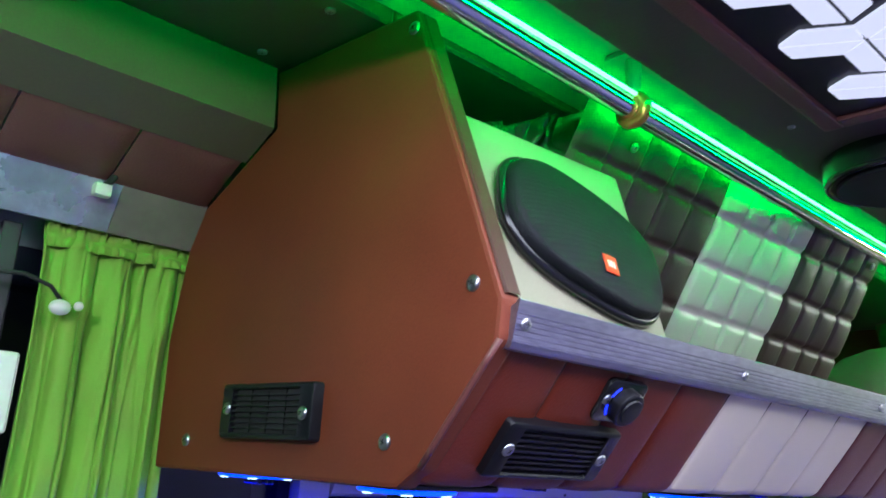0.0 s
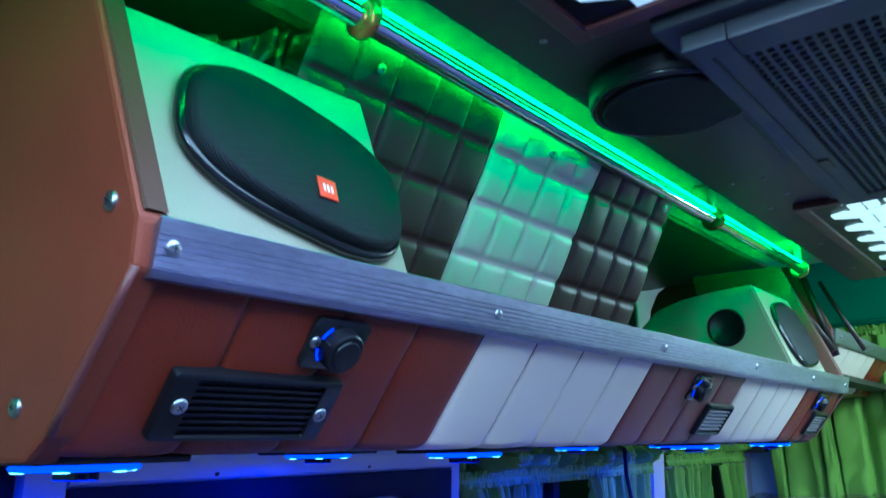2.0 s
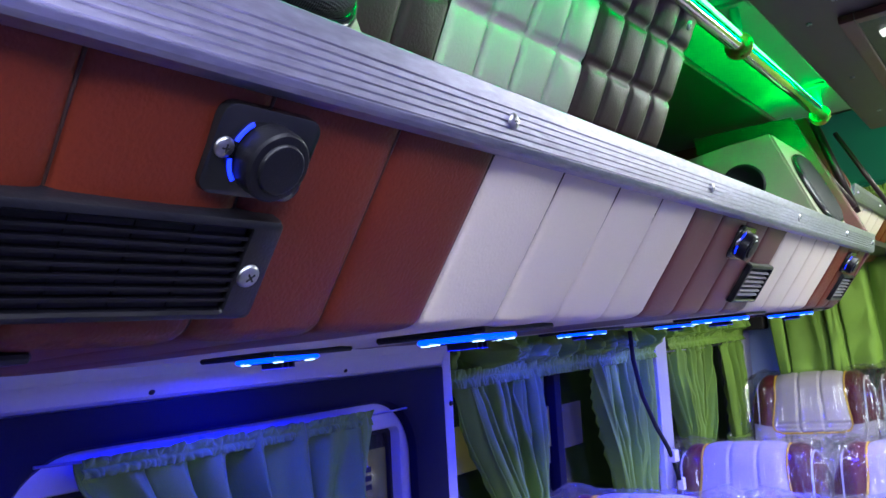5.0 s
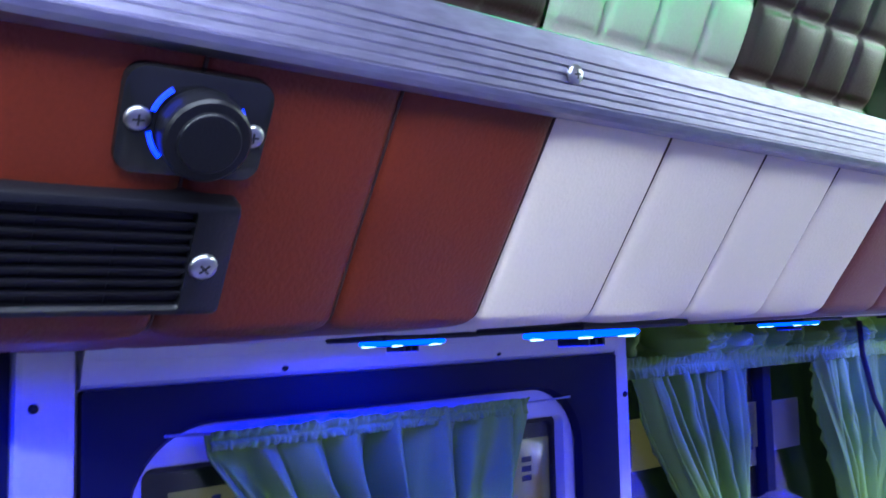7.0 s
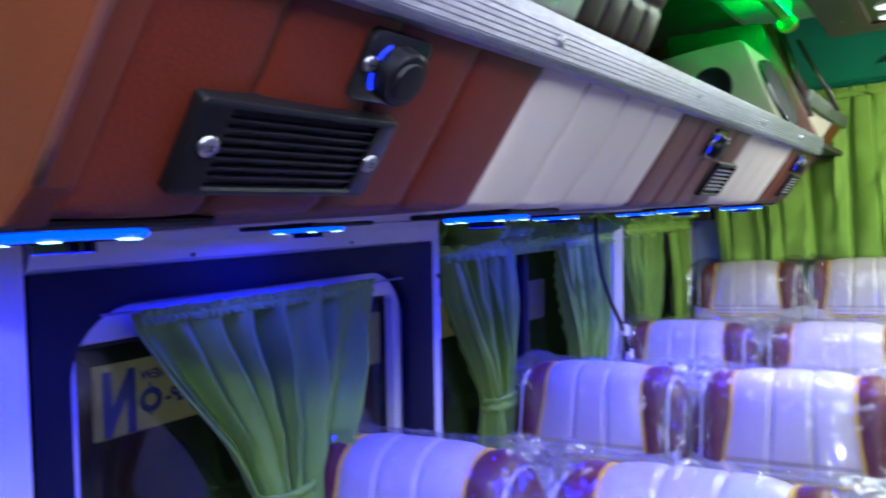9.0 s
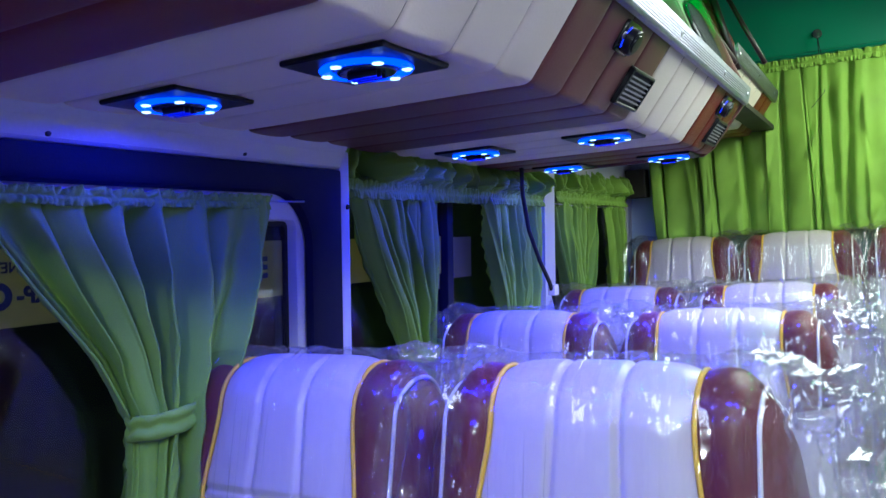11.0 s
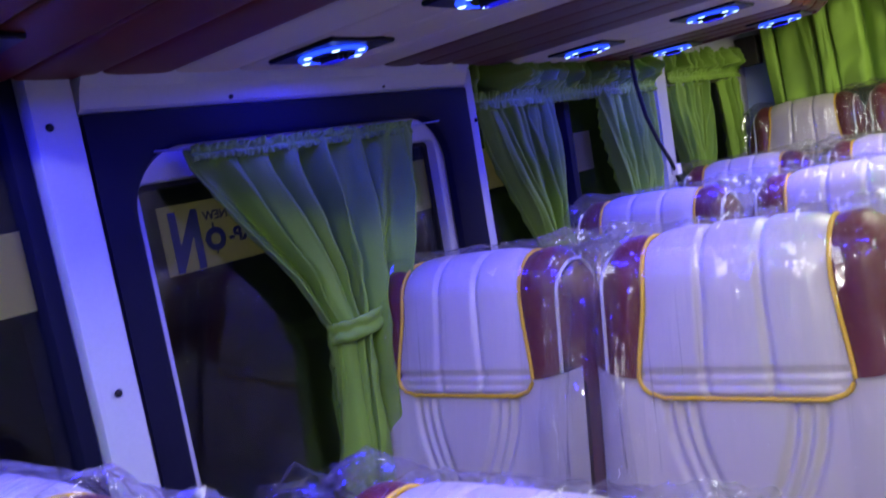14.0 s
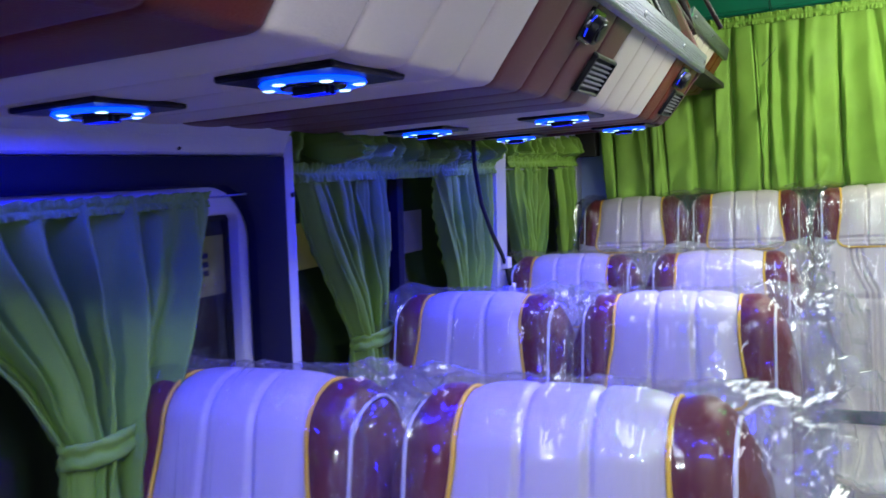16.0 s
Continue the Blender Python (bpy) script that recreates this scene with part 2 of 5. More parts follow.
STICKER = see_through_print("yellow_window_sticker", (0.78, 0.74, 0.33))
PAPER = see_through_print("pale_notice", (0.5, 0.47, 0.4))
SEAM = material("shaded_seam_thread", (0.05, 0.02, 0.014), 0.7, vary=0.2, scale=60, bump=0.2)
DULL_FILM = material("dull_film_over_metal", (0.16, 0.12, 0.11), 0.4, vary=0.25, scale=14, grain=60, bump=0.5)
INK = material("dark_blue_ink", (0.02, 0.025, 0.06), 0.5, vary=0.2, bump=0.0)
GLASS = film("window_glass", clear=0.975, rough=0.01, tint=(0.82, 0.84, 0.86))
TAUT = film("tight_clear_film", clear=0.932, rough=0.085, facet=0.16, size=18.0, milk=0.02)
FILM = film("crumpled_clear_film", clear=0.918, rough=0.10, facet=0.46, size=17.0, milk=0.085)
SLEEVE = film("cloudy_plastic_film", clear=0.98, rough=0.14, facet=0.14, size=9.0, milk=0.17)
LED_BLUE = glow("blue_led_ring", (0.016, 0.05, 1.0), 2.4)
LED_DOT = glow("blue_led_chip", (0.55, 0.80, 1.0), 2.6)
LED_GREEN = glow("green_led_strip", (0.22, 1.0, 0.22), 4.0)
LED_PANEL = glow("white_light_cell", (0.95, 0.88, 1.0), 0.6)
# Lights the rear panel's cells and the faces of two added fill lamps.
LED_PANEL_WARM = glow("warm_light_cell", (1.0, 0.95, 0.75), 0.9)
SOCKET_GLOW = glow("socket_light_ring", (0.02, 0.03, 1.0), 1.8)

# ---------------------------------------------------------------- building helpers
PLACE = {}
LEANING = [False]


def leaned(v):
    """The side wall leans outwards towards its foot."""
    return Vector((v[0] - 0.008 - 0.05 * max(0.0, 1.5 - v[2]), v[1], v[2]))


def thing(name, at, label, category, group=""):
    """A top-level thing: an Empty at its base."""
    ob = new(name)
    ob.location = at
    ob.empty_display_size = 0.05
    PLACE[ob.name] = Vector(at)
    return tagged(ob, label, category, group)


def mesh_part(name, verts, faces, mat, parent=None, label="", smooth=True, mats=None):
    """One mesh object from world coordinates, under a thing or a part."""
    base = PLACE[parent.name] if parent else Vector((0, 0, 0))
    if LEANING[0]:
        verts = [leaned(v) for v in verts]
    me = bpy.data.meshes.new(name)
    me.from_pydata([Vector(v) - base for v in verts], [], faces)
    me.materials.append(mat)
    if smooth:
        me.polygons.foreach_set("use_smooth", [True] * len(me.polygons))
    me.update()
    ob = new(name, me)
    if parent:
        ob.parent = parent
        PLACE[ob.name] = base
    else:
        PLACE[ob.name] = Vector((0, 0, 0))
    if label:
        tagged(ob, label)
    return ob


def part(name, bm, mat, parent=None, label="", smooth=False):
    bmesh.ops.recalc_face_normals(bm, faces=bm.faces)
    bm.verts.index_update()
    verts = [v.co.copy() for v in bm.verts]
    faces = [[v.index for v in f.verts] for f in bm.faces]
    bm.free()
    ob = mesh_part(name, verts, faces, mat, parent, label, smooth)
    return ob


def sharp(ob, degrees=35):
    ob.data.set_sharp_from_angle(angle=radians(degrees))
    return ob


def box_bm(x0, x1, y0, y1, z0, z1, bevel=0.0, seg=2, bm=None, m=None):
    own = bmesh.new()
    r = bmesh.ops.create_cube(own, size=1.0)
    for v in own.verts:
        v.co = Vector(((x0 + x1) / 2 + v.co.x * (x1 - x0), (y0 + y1) / 2 + v.co.y * (y1 - y0), (z0 + z1) / 2 + v.co.z * (z1 - z0)))
    if bevel:
        bmesh.ops.bevel(own, geom=own.edges[:], offset=bevel, segments=seg, affect="EDGES", profile=0.7)
    if m is not None:
        own.transform(m)
    if bm is None:
        return own
    tmp = bpy.data.meshes.new("tmp")
    own.to_mesh(tmp)
    own.free()
    bm.from_mesh(tmp)
    bpy.data.meshes.remove(tmp)
    return bm


def disc_bm(radius, depth, m, seg=28, bevel=0.0, top=None, bm=None):
    own = bmesh.new()
    bmesh.ops.create_cone(own, cap_ends=True, segments=seg, radius1=radius, radius2=radius if top is None else top, depth=depth)
    if bevel:
        rim = [e for e in own.edges if len({round(v.co.z, 5) for v in e.verts}) == 1 and all(v.co.z > 0 for v in e.verts)]
        bmesh.ops.bevel(own, geom=rim, offset=bevel, segments=3, affect="EDGES", profile=0.6)
    own.transform(m)
    if bm is None:
        return own
    tmp = bpy.data.meshes.new("tmp")
    own.to_mesh(tmp)
    own.free()
    bm.from_mesh(tmp)
    bpy.data.meshes.remove(tmp)
    return bm


def tube(name, points, radius, mat, parent=None, label="", seg=10, closed=False):
    """A round bar along a line of points."""
    pts = [Vector(p) for p in points]
    n = len(pts)
    verts, faces = [], []
    up = Vector((0.31, 0.17, 0.93)).normalized()
    for i, p in enumerate(pts):
        a = pts[(i - 1) % n] if (i > 0 or closed) else p
        b = pts[(i + 1) % n] if (i < n - 1 or closed) else p
        d = (b - a).normalized()
        s = d.cross(up).normalized()
        w = s.cross(d)
        for k in range(seg):
            t = 2 * math.pi * k / seg
            verts.append(p + radius * (math.cos(t) * s + math.sin(t) * w))
    for i in range(n if closed else n - 1):
        for k in range(seg):
            a, b = i * seg, ((i + 1) % n) * seg
            faces.append((a + k, a + (k + 1) % seg, b + (k + 1) % seg, b + k))
    if not closed:
        faces.append(tuple(range(seg))[::-1])
        faces.append(tuple(range((n - 1) * seg, n * seg)))
    return mesh_part(name, verts, faces, mat, parent, label)


def grid(name, nu, nv, f, mat, parent=None, label="", wrap=False):
    """A smooth sheet f(u, v) with u and v from 0 to 1."""
    verts = [f(i / nu, j / nv) for j in range(nv + 1) for i in range(nu + 1)]
    w = nu + 1
    faces = [(j * w + i, j * w + i + 1, (j + 1) * w + i + 1, (j + 1) * w + i) for j in range(nv) for i in range(nu)]
    return mesh_part(name, verts, faces, mat, parent, label)


def thicken(ob, metres, offset=0.0):
    mod = ob.modifiers.new("thickness", "SOLIDIFY")
    mod.thickness, mod.offset = metres, offset
    return ob


def prism(profile, axis_from, axis_to, bm=None):
    """A solid with a profile of (x, z) points between two y planes."""
    own = bm or bmesh.new()
    a = [own.verts.new((x, axis_from, z)) for x, z in profile]
    b = [own.verts.new((x, axis_to, z)) for x, z in profile]
    n = len(profile)
    own.faces.new(a[::-1])
    own.faces.new(b)
    for i in range(n):
        own.faces.new((a[i], a[(i + 1) % n], b[(i + 1) % n], b[i]))
    return own


def screw(at, normal, parent=None, radius=0.006, mat=None, name="screw"):
    """A pan-head screw with a washer edge; raised dark bars imitate a shaded cross recess."""
    n = Vector(normal).normalized()
    m = Matrix.Translation(at) @ n.to_track_quat("Z", "Y").to_matrix().to_4x4() @ Matrix.Rotation(at[1] * 37 + at[2] * 11, 4, "Z")
    verts, faces = [], []
    for r, z in ((1.0, -0.08), (1.0, 0.1), (0.93, 0.24), (0.75, 0.36), (0.5, 0.43), (0.25, 0.46)):
        for k in range(20):
            a = 2 * math.pi * k / 20
            verts.append((r * radius * math.cos(a), r * radius * math.sin(a), z * radius))
    faces = [(i * 20 + k, i * 20 + (k + 1) % 20, i * 20 + 20 + (k + 1) % 20, i * 20 + 20 + k) for i in range(5) for k in range(20)]
    faces.append(tuple(100 + k for k in range(20)))
    solid = len(faces)
    for ln, w in ((0.44, 0.085), (0.085, 0.44)):
        b = len(verts)
        verts += [(sx * ln * radius, sy * w * radius, z * radius) for z in (0.3, 0.475) for sx, sy in ((-1, -1), (1, -1), (1, 1), (-1, 1))]
        faces += [(b + 4, b + 5, b + 6, b + 7)] + [(b + k, b + (k + 1) % 4, b + 4 + (k + 1) % 4, b + 4 + k) for k in range(4)]
    ob = mesh_part(name, [m @ Vector(v) for v in verts], faces, mat or SCREW, parent)
    ob.data.materials.append(RUBBER)
    for f in ob.data.polygons[solid:]:
        f.material_index = 1
        f.use_smooth = False
    return ob

# ---------------------------------------------------------------- shell of the bus
def structure(ob, label, category):
    return tagged(ob, label, category, kind="structure")


def boxes(name, mat, sizes, label, category, bevel=0.003):
    bm = bmesh.new()
    for s in sizes:
        box_bm(*s, bevel=bevel, seg=1, bm=bm)
    return structure(part(name, bm, mat), label, category)


boxes("floor", FLOOR, [(-0.7, 1.25, -2.7, 2.95, -0.06, 0.0)], "grey vinyl bus floor", "floor")
boxes("ceiling", CEILING, [(0.018, 0.98, -2.6, 1.93, 1.926, 1.946)], "dark brown laminate bus ceiling panel", "ceiling")
boxes("roof", DARK_BOARD, [(-0.7, 1.25, -2.7, 2.95, 2.19, 2.23)], "dark bus roof lining", "roof")
# Unseen wall; its lavender stands in for blue light reflected in the strip.
boxes("wall_right", material("lavender_bounce_tone", (0.22, 0.20, 0.42), 0.7, scale=4), [(1.15, 1.2, -2.6, 2.85, 0, 2.19)], "unseen bus side wall, coloured lavender to tint the strip's reflections", "wall")
boxes("wall_front", DARK_BOARD, [(-0.6, 1.15, -2.65, -2.6, 0, 2.19)], "dark front bulkhead of the bus", "wall")
boxes("wall_rear", GREEN_WALL, [(-0.55, 1.15, 2.84, 2.9, 0, 2.19)], "teal panel above the rear curtain", "wall")
boxes("trim_rear", GREEN_WALL, [(-0.55, 1.15, 2.80, 2.838, 1.895, 1.925), (-0.55, 1.15, 2.815, 2.837, 1.932, 1.945)], "teal rail over the rear curtain", "trim", 0.006)
# cove between the ceiling panel and the luggage rack
cv = bmesh.new()
prism([(-0.16, 1.984), (0.3, 1.984), (0.3, 1.996), (-0.16, 1.996)], -2.5, 1.93, cv)
structure(part("trim_cove", cv, COVE), "white cove strip lit green along the ceiling", "trim")
boxes("ceiling_side", CEILING, [(-0.60, -0.162, -2.5, 0.0, 1.968, 1.99), (-0.60, -0.162, 0.0, 1.93, 1.975, 1.995)], "dark brown ceiling over the luggage rack", "ceiling")
# front cove beam, upholstery and bright strip above the front window
fb = bmesh.new()
prism([(-0.326, 1.967), (-0.318, 1.893), (-0.372, 1.866), (-0.40, 1.88), (-0.40, 1.967)], -2.5, -0.03, fb)
structure(part("beam", fb, BEAM), "brown cove beam above the front window", "beam")
for k in range(14):
    y1 = -0.034 - 0.115 * k

    def pad(u, v, y1=y1):
        puff = 0.005 * (1 - abs(2 * u - 1) ** 6) * (1 - abs(2 * v - 1) ** 10)
        return (-0.372 - 0.076 * v + puff * 0.5, y1 - 0.113 * u, 1.868 - 0.041 * v - puff * 0.8)
    structure(grid("upholstery_pad", 14, 6, pad, TAUPE), "dark brown padded upholstery above the front window", "upholstery")
STRIP = [(-0.446, 1.829), (-0.474, 1.779), (-0.478, 1.779), (-0.452, 1.832)]
structure(part("trim_strip", prism(STRIP, -2.5, -0.131), FRONT_FOIL), "shiny metal strip with plastic film over the front window", "trim")
structure(part("trim_strip", prism(STRIP, -0.1305, -0.032), DULL_FILM), "metal strip end under dull brownish film", "trim")

# side wall with its window openings
LEANING[0] = True
OPEN = [(-2.3, 0.186, 0.62, 1.74), (0.262, 0.968, 0.62, 1.487), (1.02, 1.945, 0.60, 1.56), (2.02, 2.735, 0.60, 1.56)]
WX0, WX1 = -0.62, -0.545
wl = bmesh.new()
box_bm(WX0, WX1, -2.6, 2.85, 0.0, 0.60, bm=wl)
cuts = [-2.6, -2.3, 0.186, 0.262, 0.968, 1.02, 1.945, 2.02, 2.735, 2.85]
for a, b in zip(cuts[0::2], cuts[1::2]):
    box_bm(WX0, WX1, a, b, 0.60, 1.56, bm=wl)
for y0, y1, z0, z1 in OPEN:
    if z0 > 0.605:
        box_bm(WX0, WX1, y0, y1, 0.60, z0, bm=wl)
    if z1 < 1.555:
        box_bm(WX0, WX1, y0, y1, z1, 1.56, bm=wl)
box_bm(WX0, WX1, 0.186, 2.85, 1.56, 2.1, bm=wl)
box_bm(WX0, WX1, -2.6, 0.186, 1.74, 2.1, bm=wl)
box_bm(WX0, WX1, -2.6, -2.3, 1.56, 1.74, bm=wl)
structure(part("wall_left", wl, WHITE_PAINT), "white painted bus side wall with window openings", "wall")
# proud white pillars and header rail
for name, s in (("pillar", (-0.545, -0.522, 0.190, 0.241, 0.4, 1.545)), ("pillar", (-0.545, -0.53, 0.988, 1.016, 0.4, 1.535)),
                ("pillar", (-0.585, -0.555, 1.945, 2.018, 0.4, 1.6))):
    structure(part(name, box_bm(*s, bevel=0.006, seg=2), WHITE_PAINT), "white painted metal window pillar", "pillar")
hb = bmesh.new()
prism([(-0.545, 1.503), (-0.533, 1.503), (-0.528, 1.507), (-0.518, 1.528), (-0.505, 1.545), (-0.545, 1.56)], 0.246, 0.986, hb)
structure(part("trim_header", hb, WHITE_PAINT), "white curved header rail above the window", "trim")
boxes("wall_corner", PALE_BLUE, [(-0.56, -0.44, 2.80, 2.838, 0.5, 1.9), (-0.56, -0.543, 2.74, 2.80, 0.5, 1.9)], "pale blue rear corner panel of the bus", "wall")
structure(part("trim_dark_block", box_bm(-0.54, -0.47, 2.70, 2.76, 1.50, 1.60, bevel=0.004), DARK_BOARD), "dark block under the luggage rack", "trim")
for i, (sx, sy, sz) in enumerate([(-0.521, 0.205, 1.489), (-0.521, 0.214, 1.195), (-0.527, 0.453, 1.512), (-0.527, 0.758, 1.513), (-0.528, 1.002, 1.11), (-0.528, 1.004, 1.44)]):
    s = screw((sx, sy, sz), (1, 0, 0), radius=0.0045, mat=BLACK, name="trim_screw")
    structure(s, "small black screw in the window trim", "screw")


def rounded(y0, y1, z0, z1, r, n=10):
    pts = []
    for cy, cz, a0 in ((y1 - r, z1 - r, 0), (y0 + r, z1 - r, 90), (y0 + r, z0 + r, 180), (y1 - r, z0 + r, 270)):
        for k in range(n + 1):
            a = radians(a0 + 90 * k / n)
            pts.append((cy + r * math.cos(a), cz + r * math.sin(a)))
    return pts


def ring(name, outer, inner, x0, x1, mat, parent=None, label="", lip=0.006):
    """A frame between two outlines in the wall's plane, with a rounded inner lip."""
    n = len(outer)
    rows = [[(x0, y, z) for y, z in outer], [(x1, y, z) for y, z in outer]]
    cy, cz = sum(p[0] for p in inner) / n, sum(p[1] for p in inner) / n

    def toward(f):
        return [(y + (y - cy) / max(abs(y - cy), 1e-6) * f * min(1, abs(y - cy) / 0.05), z + (z - cz) / max(abs(z - cz), 1e-6) * f * min(1, abs(z - cz) / 0.05)) for y, z in inner]
    rows.append([(x1, y, z) for y, z in toward(lip)])
    rows.append([(x1 - lip * 0.35, y, z) for y, z in toward(lip * 0.3)])
    rows.append([(x1 - lip, y, z) for y, z in inner])
    rows.append([(x0, y, z) for y, z in inner])
    verts = [p for r in rows for p in r]
    faces = [(a * n + i, a * n + (i + 1) % n, b * n + (i + 1) % n, b * n + i) for a, b in zip(range(6), (1, 2, 3, 4, 5, 0)) for i in range(n)]
    ob = mesh_part(name, verts, faces, mat, parent, label)
    return sharp(ob)


def words(name, text, y, z, size, parent, x, mirrored=True, bold=0.022, wide=1.0):
    """Flat lettering on the outside of a pane, so that it reads backwards from within."""
    cu = bpy.data.curves.new(name, "FONT")
    cu.body, cu.size, cu.extrude, cu.offset = text, size, 0.0003, size * bold
    tmp = bpy.data.objects.new("tmp", cu)
    scene.collection.objects.link(tmp)
    bpy.context.view_layer.update()
    me = bpy.data.meshes.new_from_object(tmp.evaluated_get(bpy.context.evaluated_depsgraph_get()))
    bpy.data.objects.remove(tmp)
    s = -1 if mirrored else 1
    verts = [(x + v.co.z, y + s * wide * v.co.x, z + v.co.y) for v in me.vertices]
    faces = [tuple(p.vertices) for p in me.polygons]
    bpy.data.meshes.remove(me)
    return mesh_part(name, verts, faces, INK, parent, smooth=False)


def window(number, y0, y1, z0, z1, glass_x, label):
    w = thing(f"window_{number}", (glass_x, (y0 + y1) / 2, z0), label, "window")
    w["kind"] = "structure"
    p = part("pane", box_bm(glass_x - 0.002, glass_x + 0.002, y0, y1, z0, z1), GLASS, w)
    p.visible_shadow = False
    return w


w1 = window(2, 0.30, 0.905, 0.66, 1.455, -0.572, "bus side window with black surround and white inner frame")
ring("window_surround", rounded(0.247, 0.986, 0.59, 1.501, 0.004), rounded(0.294, 0.910, 0.65, 1.459, 0.085), -0.545, -0.528, FRAME_NAVY, w1, "matt black moulded surround", 0.012)
ring("window_frame", rounded(0.292, 0.912, 0.648, 1.461, 0.086), rounded(0.309, 0.893, 0.67, 1.418, 0.012), -0.58, -0.548, WHITE_PAINT, w1, "white painted inner frame")
ring("rubber_seal", rounded(0.306, 0.896, 0.668, 1.42, 0.012), rounded(0.314, 0.888, 0.68, 1.41, 0.012), -0.576, -0.566, RUBBER, w1)
part("sliding_bar", box_bm(-0.585, -0.574, 0.628, 0.652, 0.67, 1.42), FRAME_NAVY, w1)
st = part("sticker", box_bm(-0.5755, -0.5745, 0.342, 0.888, 1.300, 1.388), STICKER, w1, "yellow window sticker with backward lettering")
words("letter", "N", 0.400, 1.306, 0.100, st, -0.5735, bold=0.05, wide=0.60)
words("letters", "NEW", 0.446, 1.361, 0.017, st, -0.5735)
words("letters", "ERP-", 0.494, 1.326, 0.027, st, -0.5735, bold=0.04)
words("letter", "O", 0.436, 1.322, 0.038, st, -0.5735, bold=0.06)
for bar in ((0.4035, 0.4095, 1.3345, 1.3375), (0.4295, 0.4355, 1.3345, 1.3375), (0.418, 0.421, 1.315, 1.3225), (0.418, 0.421, 1.3495, 1.357)):
    part("print_bar", box_bm(-0.5742, -0.5735, *bar), INK, st)
for k in range(3):
    part("print_bar", box_bm(-0.5742, -0.5735, 0.835, 0.853, 1.33 + 0.013 * k, 1.338 + 0.013 * k), INK, st)
for sy, sz in ((0.322, 1.452), (0.882, 1.447)):
    screw((-0.549, sy, sz), (1, 0, 0), w1, 0.005)

w2 = window(3, 1.02, 1.945, 0.60, 1.56, -0.602, "wide bus side window with gathered curtains")
part("divider", box_bm(-0.61, -0.585, 1.462, 1.49, 0.60, 1.56, bevel=0.003), FRAME_NAVY, w2)
ring("rubber_seal", rounded(1.016, 1.949, 0.596, 1.55, 0.02), rounded(1.035, 1.93, 0.62, 1.53, 0.02), -0.61, -0.592, RUBBER, w2)
s2 = part("sticker", box_bm(-0.6055, -0.6045, 1.035, 1.47, 1.304, 1.388), STICKER, w2, "yellow window sticker with backward lettering")
words("letter", "N", 1.105, 1.312, 0.085, s2, -0.6035)
part("notice", box_bm(-0.6055, -0.6045, 1.415, 1.455, 1.27, 1.385), PAPER, w2, "white paper notice on the pane")
part("notice_bar", box_bm(-0.604, -0.6035, 1.41, 1.445, 1.30, 1.33), INK, w2)
part("sticker", box_bm(-0.6055, -0.6045, 1.50, 1.61, 1.29, 1.385), PAPER, w2, "pale sticker on the pane")
w3 = window(4, 2.02, 2.735, 0.60, 1.56, -0.602, "rear bus side window between lime curtains")
ring("rubber_seal", rounded(2.016, 2.739, 0.596, 1.55, 0.02), rounded(2.03, 2.725, 0.62, 1.53, 0.02), -0.61, -0.592, RUBBER, w3)
part("sticker", box_bm(-0.6055, -0.6045, 2.41, 2.56, 1.31, 1.39), STICKER, w3, "yellow window sticker")
w0 = window(1, -2.3, 0.172, 0.62, 1.74, -0.553, "front bus side window with black frame")
ring("window_surround", rounded(-2.34, 0.189, 0.59, 1.76, 0.004), rounded(-2.27, 0.168, 0.65, 1.72, 0.03), -0.60, -0.535, FRAME_NAVY, w0, "matt black moulded surround", 0.01)
part("sticker", box_bm(-0.5575, -0.5565, -1.2, 0.166, 1.304, 1.39), STICKER, w0, "yellow window sticker")

LEANING[0] = False
# what stands outside in the dark
ground = bmesh.new()
bmesh.ops.create_grid(ground, x_segments=1, y_segments=1, size=60, matrix=Matrix.Translation((0, 0, -0.6)))
structure(part("ground", ground, material("dark_asphalt", (0.04, 0.04, 0.042), 0.8, scale=3)), "dark asphalt yard outside the bus", "ground")
boxes("backdrop_wall", material("dark_concrete_wall", (0.06, 0.06, 0.065), 0.8, scale=2), [(-3.4, -3.2, -8, 12, -0.6, 2.6)], "dim concrete wall outside in the night", "wall")

# ---------------------------------------------------------------- luggage rack
UP = Vector((0.607, 0, 0.795))
OUT = Vector((0.795, 0, -0.607))


def rack_profile():
    pts = [(-0.006, 1.652), (-0.028, 1.623), (-0.052, 1.5915), (-0.071, 1.5665)]
    for k in range(7):
        a = radians(-37.5 - 52.5 * k / 6)
        pts.append((-0.0933 + 0.012 * math.cos(a), 1.557 + 0.012 * math.sin(a)))
    pts += [(-0.16, 1.545), (-0.25, 1.545), (-0.36, 1.545), (-0.45, 1.545), (-0.535, 1.545)]
    return [Vector((x, 0, z)) for x, z in pts]


PROFILE = rack_profile()
NORMALS = []
for i, p in enumerate(PROFILE):
    d = PROFILE[min(i + 1, len(PROFILE) - 1)] - PROFILE[max(i - 1, 0)]
    NORMALS.append(Vector((-d.z, 0, d.x)).normalized())


def on_front(y, up, out):
    """A place on the sloping front face: up the slope from its lower end, and out from it."""
    return Vector((-0.078, y, 1.553)) + UP * up + OUT * out


def front_matrix(y, up, out=0.0):
    p = on_front(y, up, out)
    return Matrix(((0, UP.x, OUT.x, p.x), (1, UP.y, OUT.y, p.y), (0, UP.z, OUT.z, p.z), (0, 0, 0, 1)))


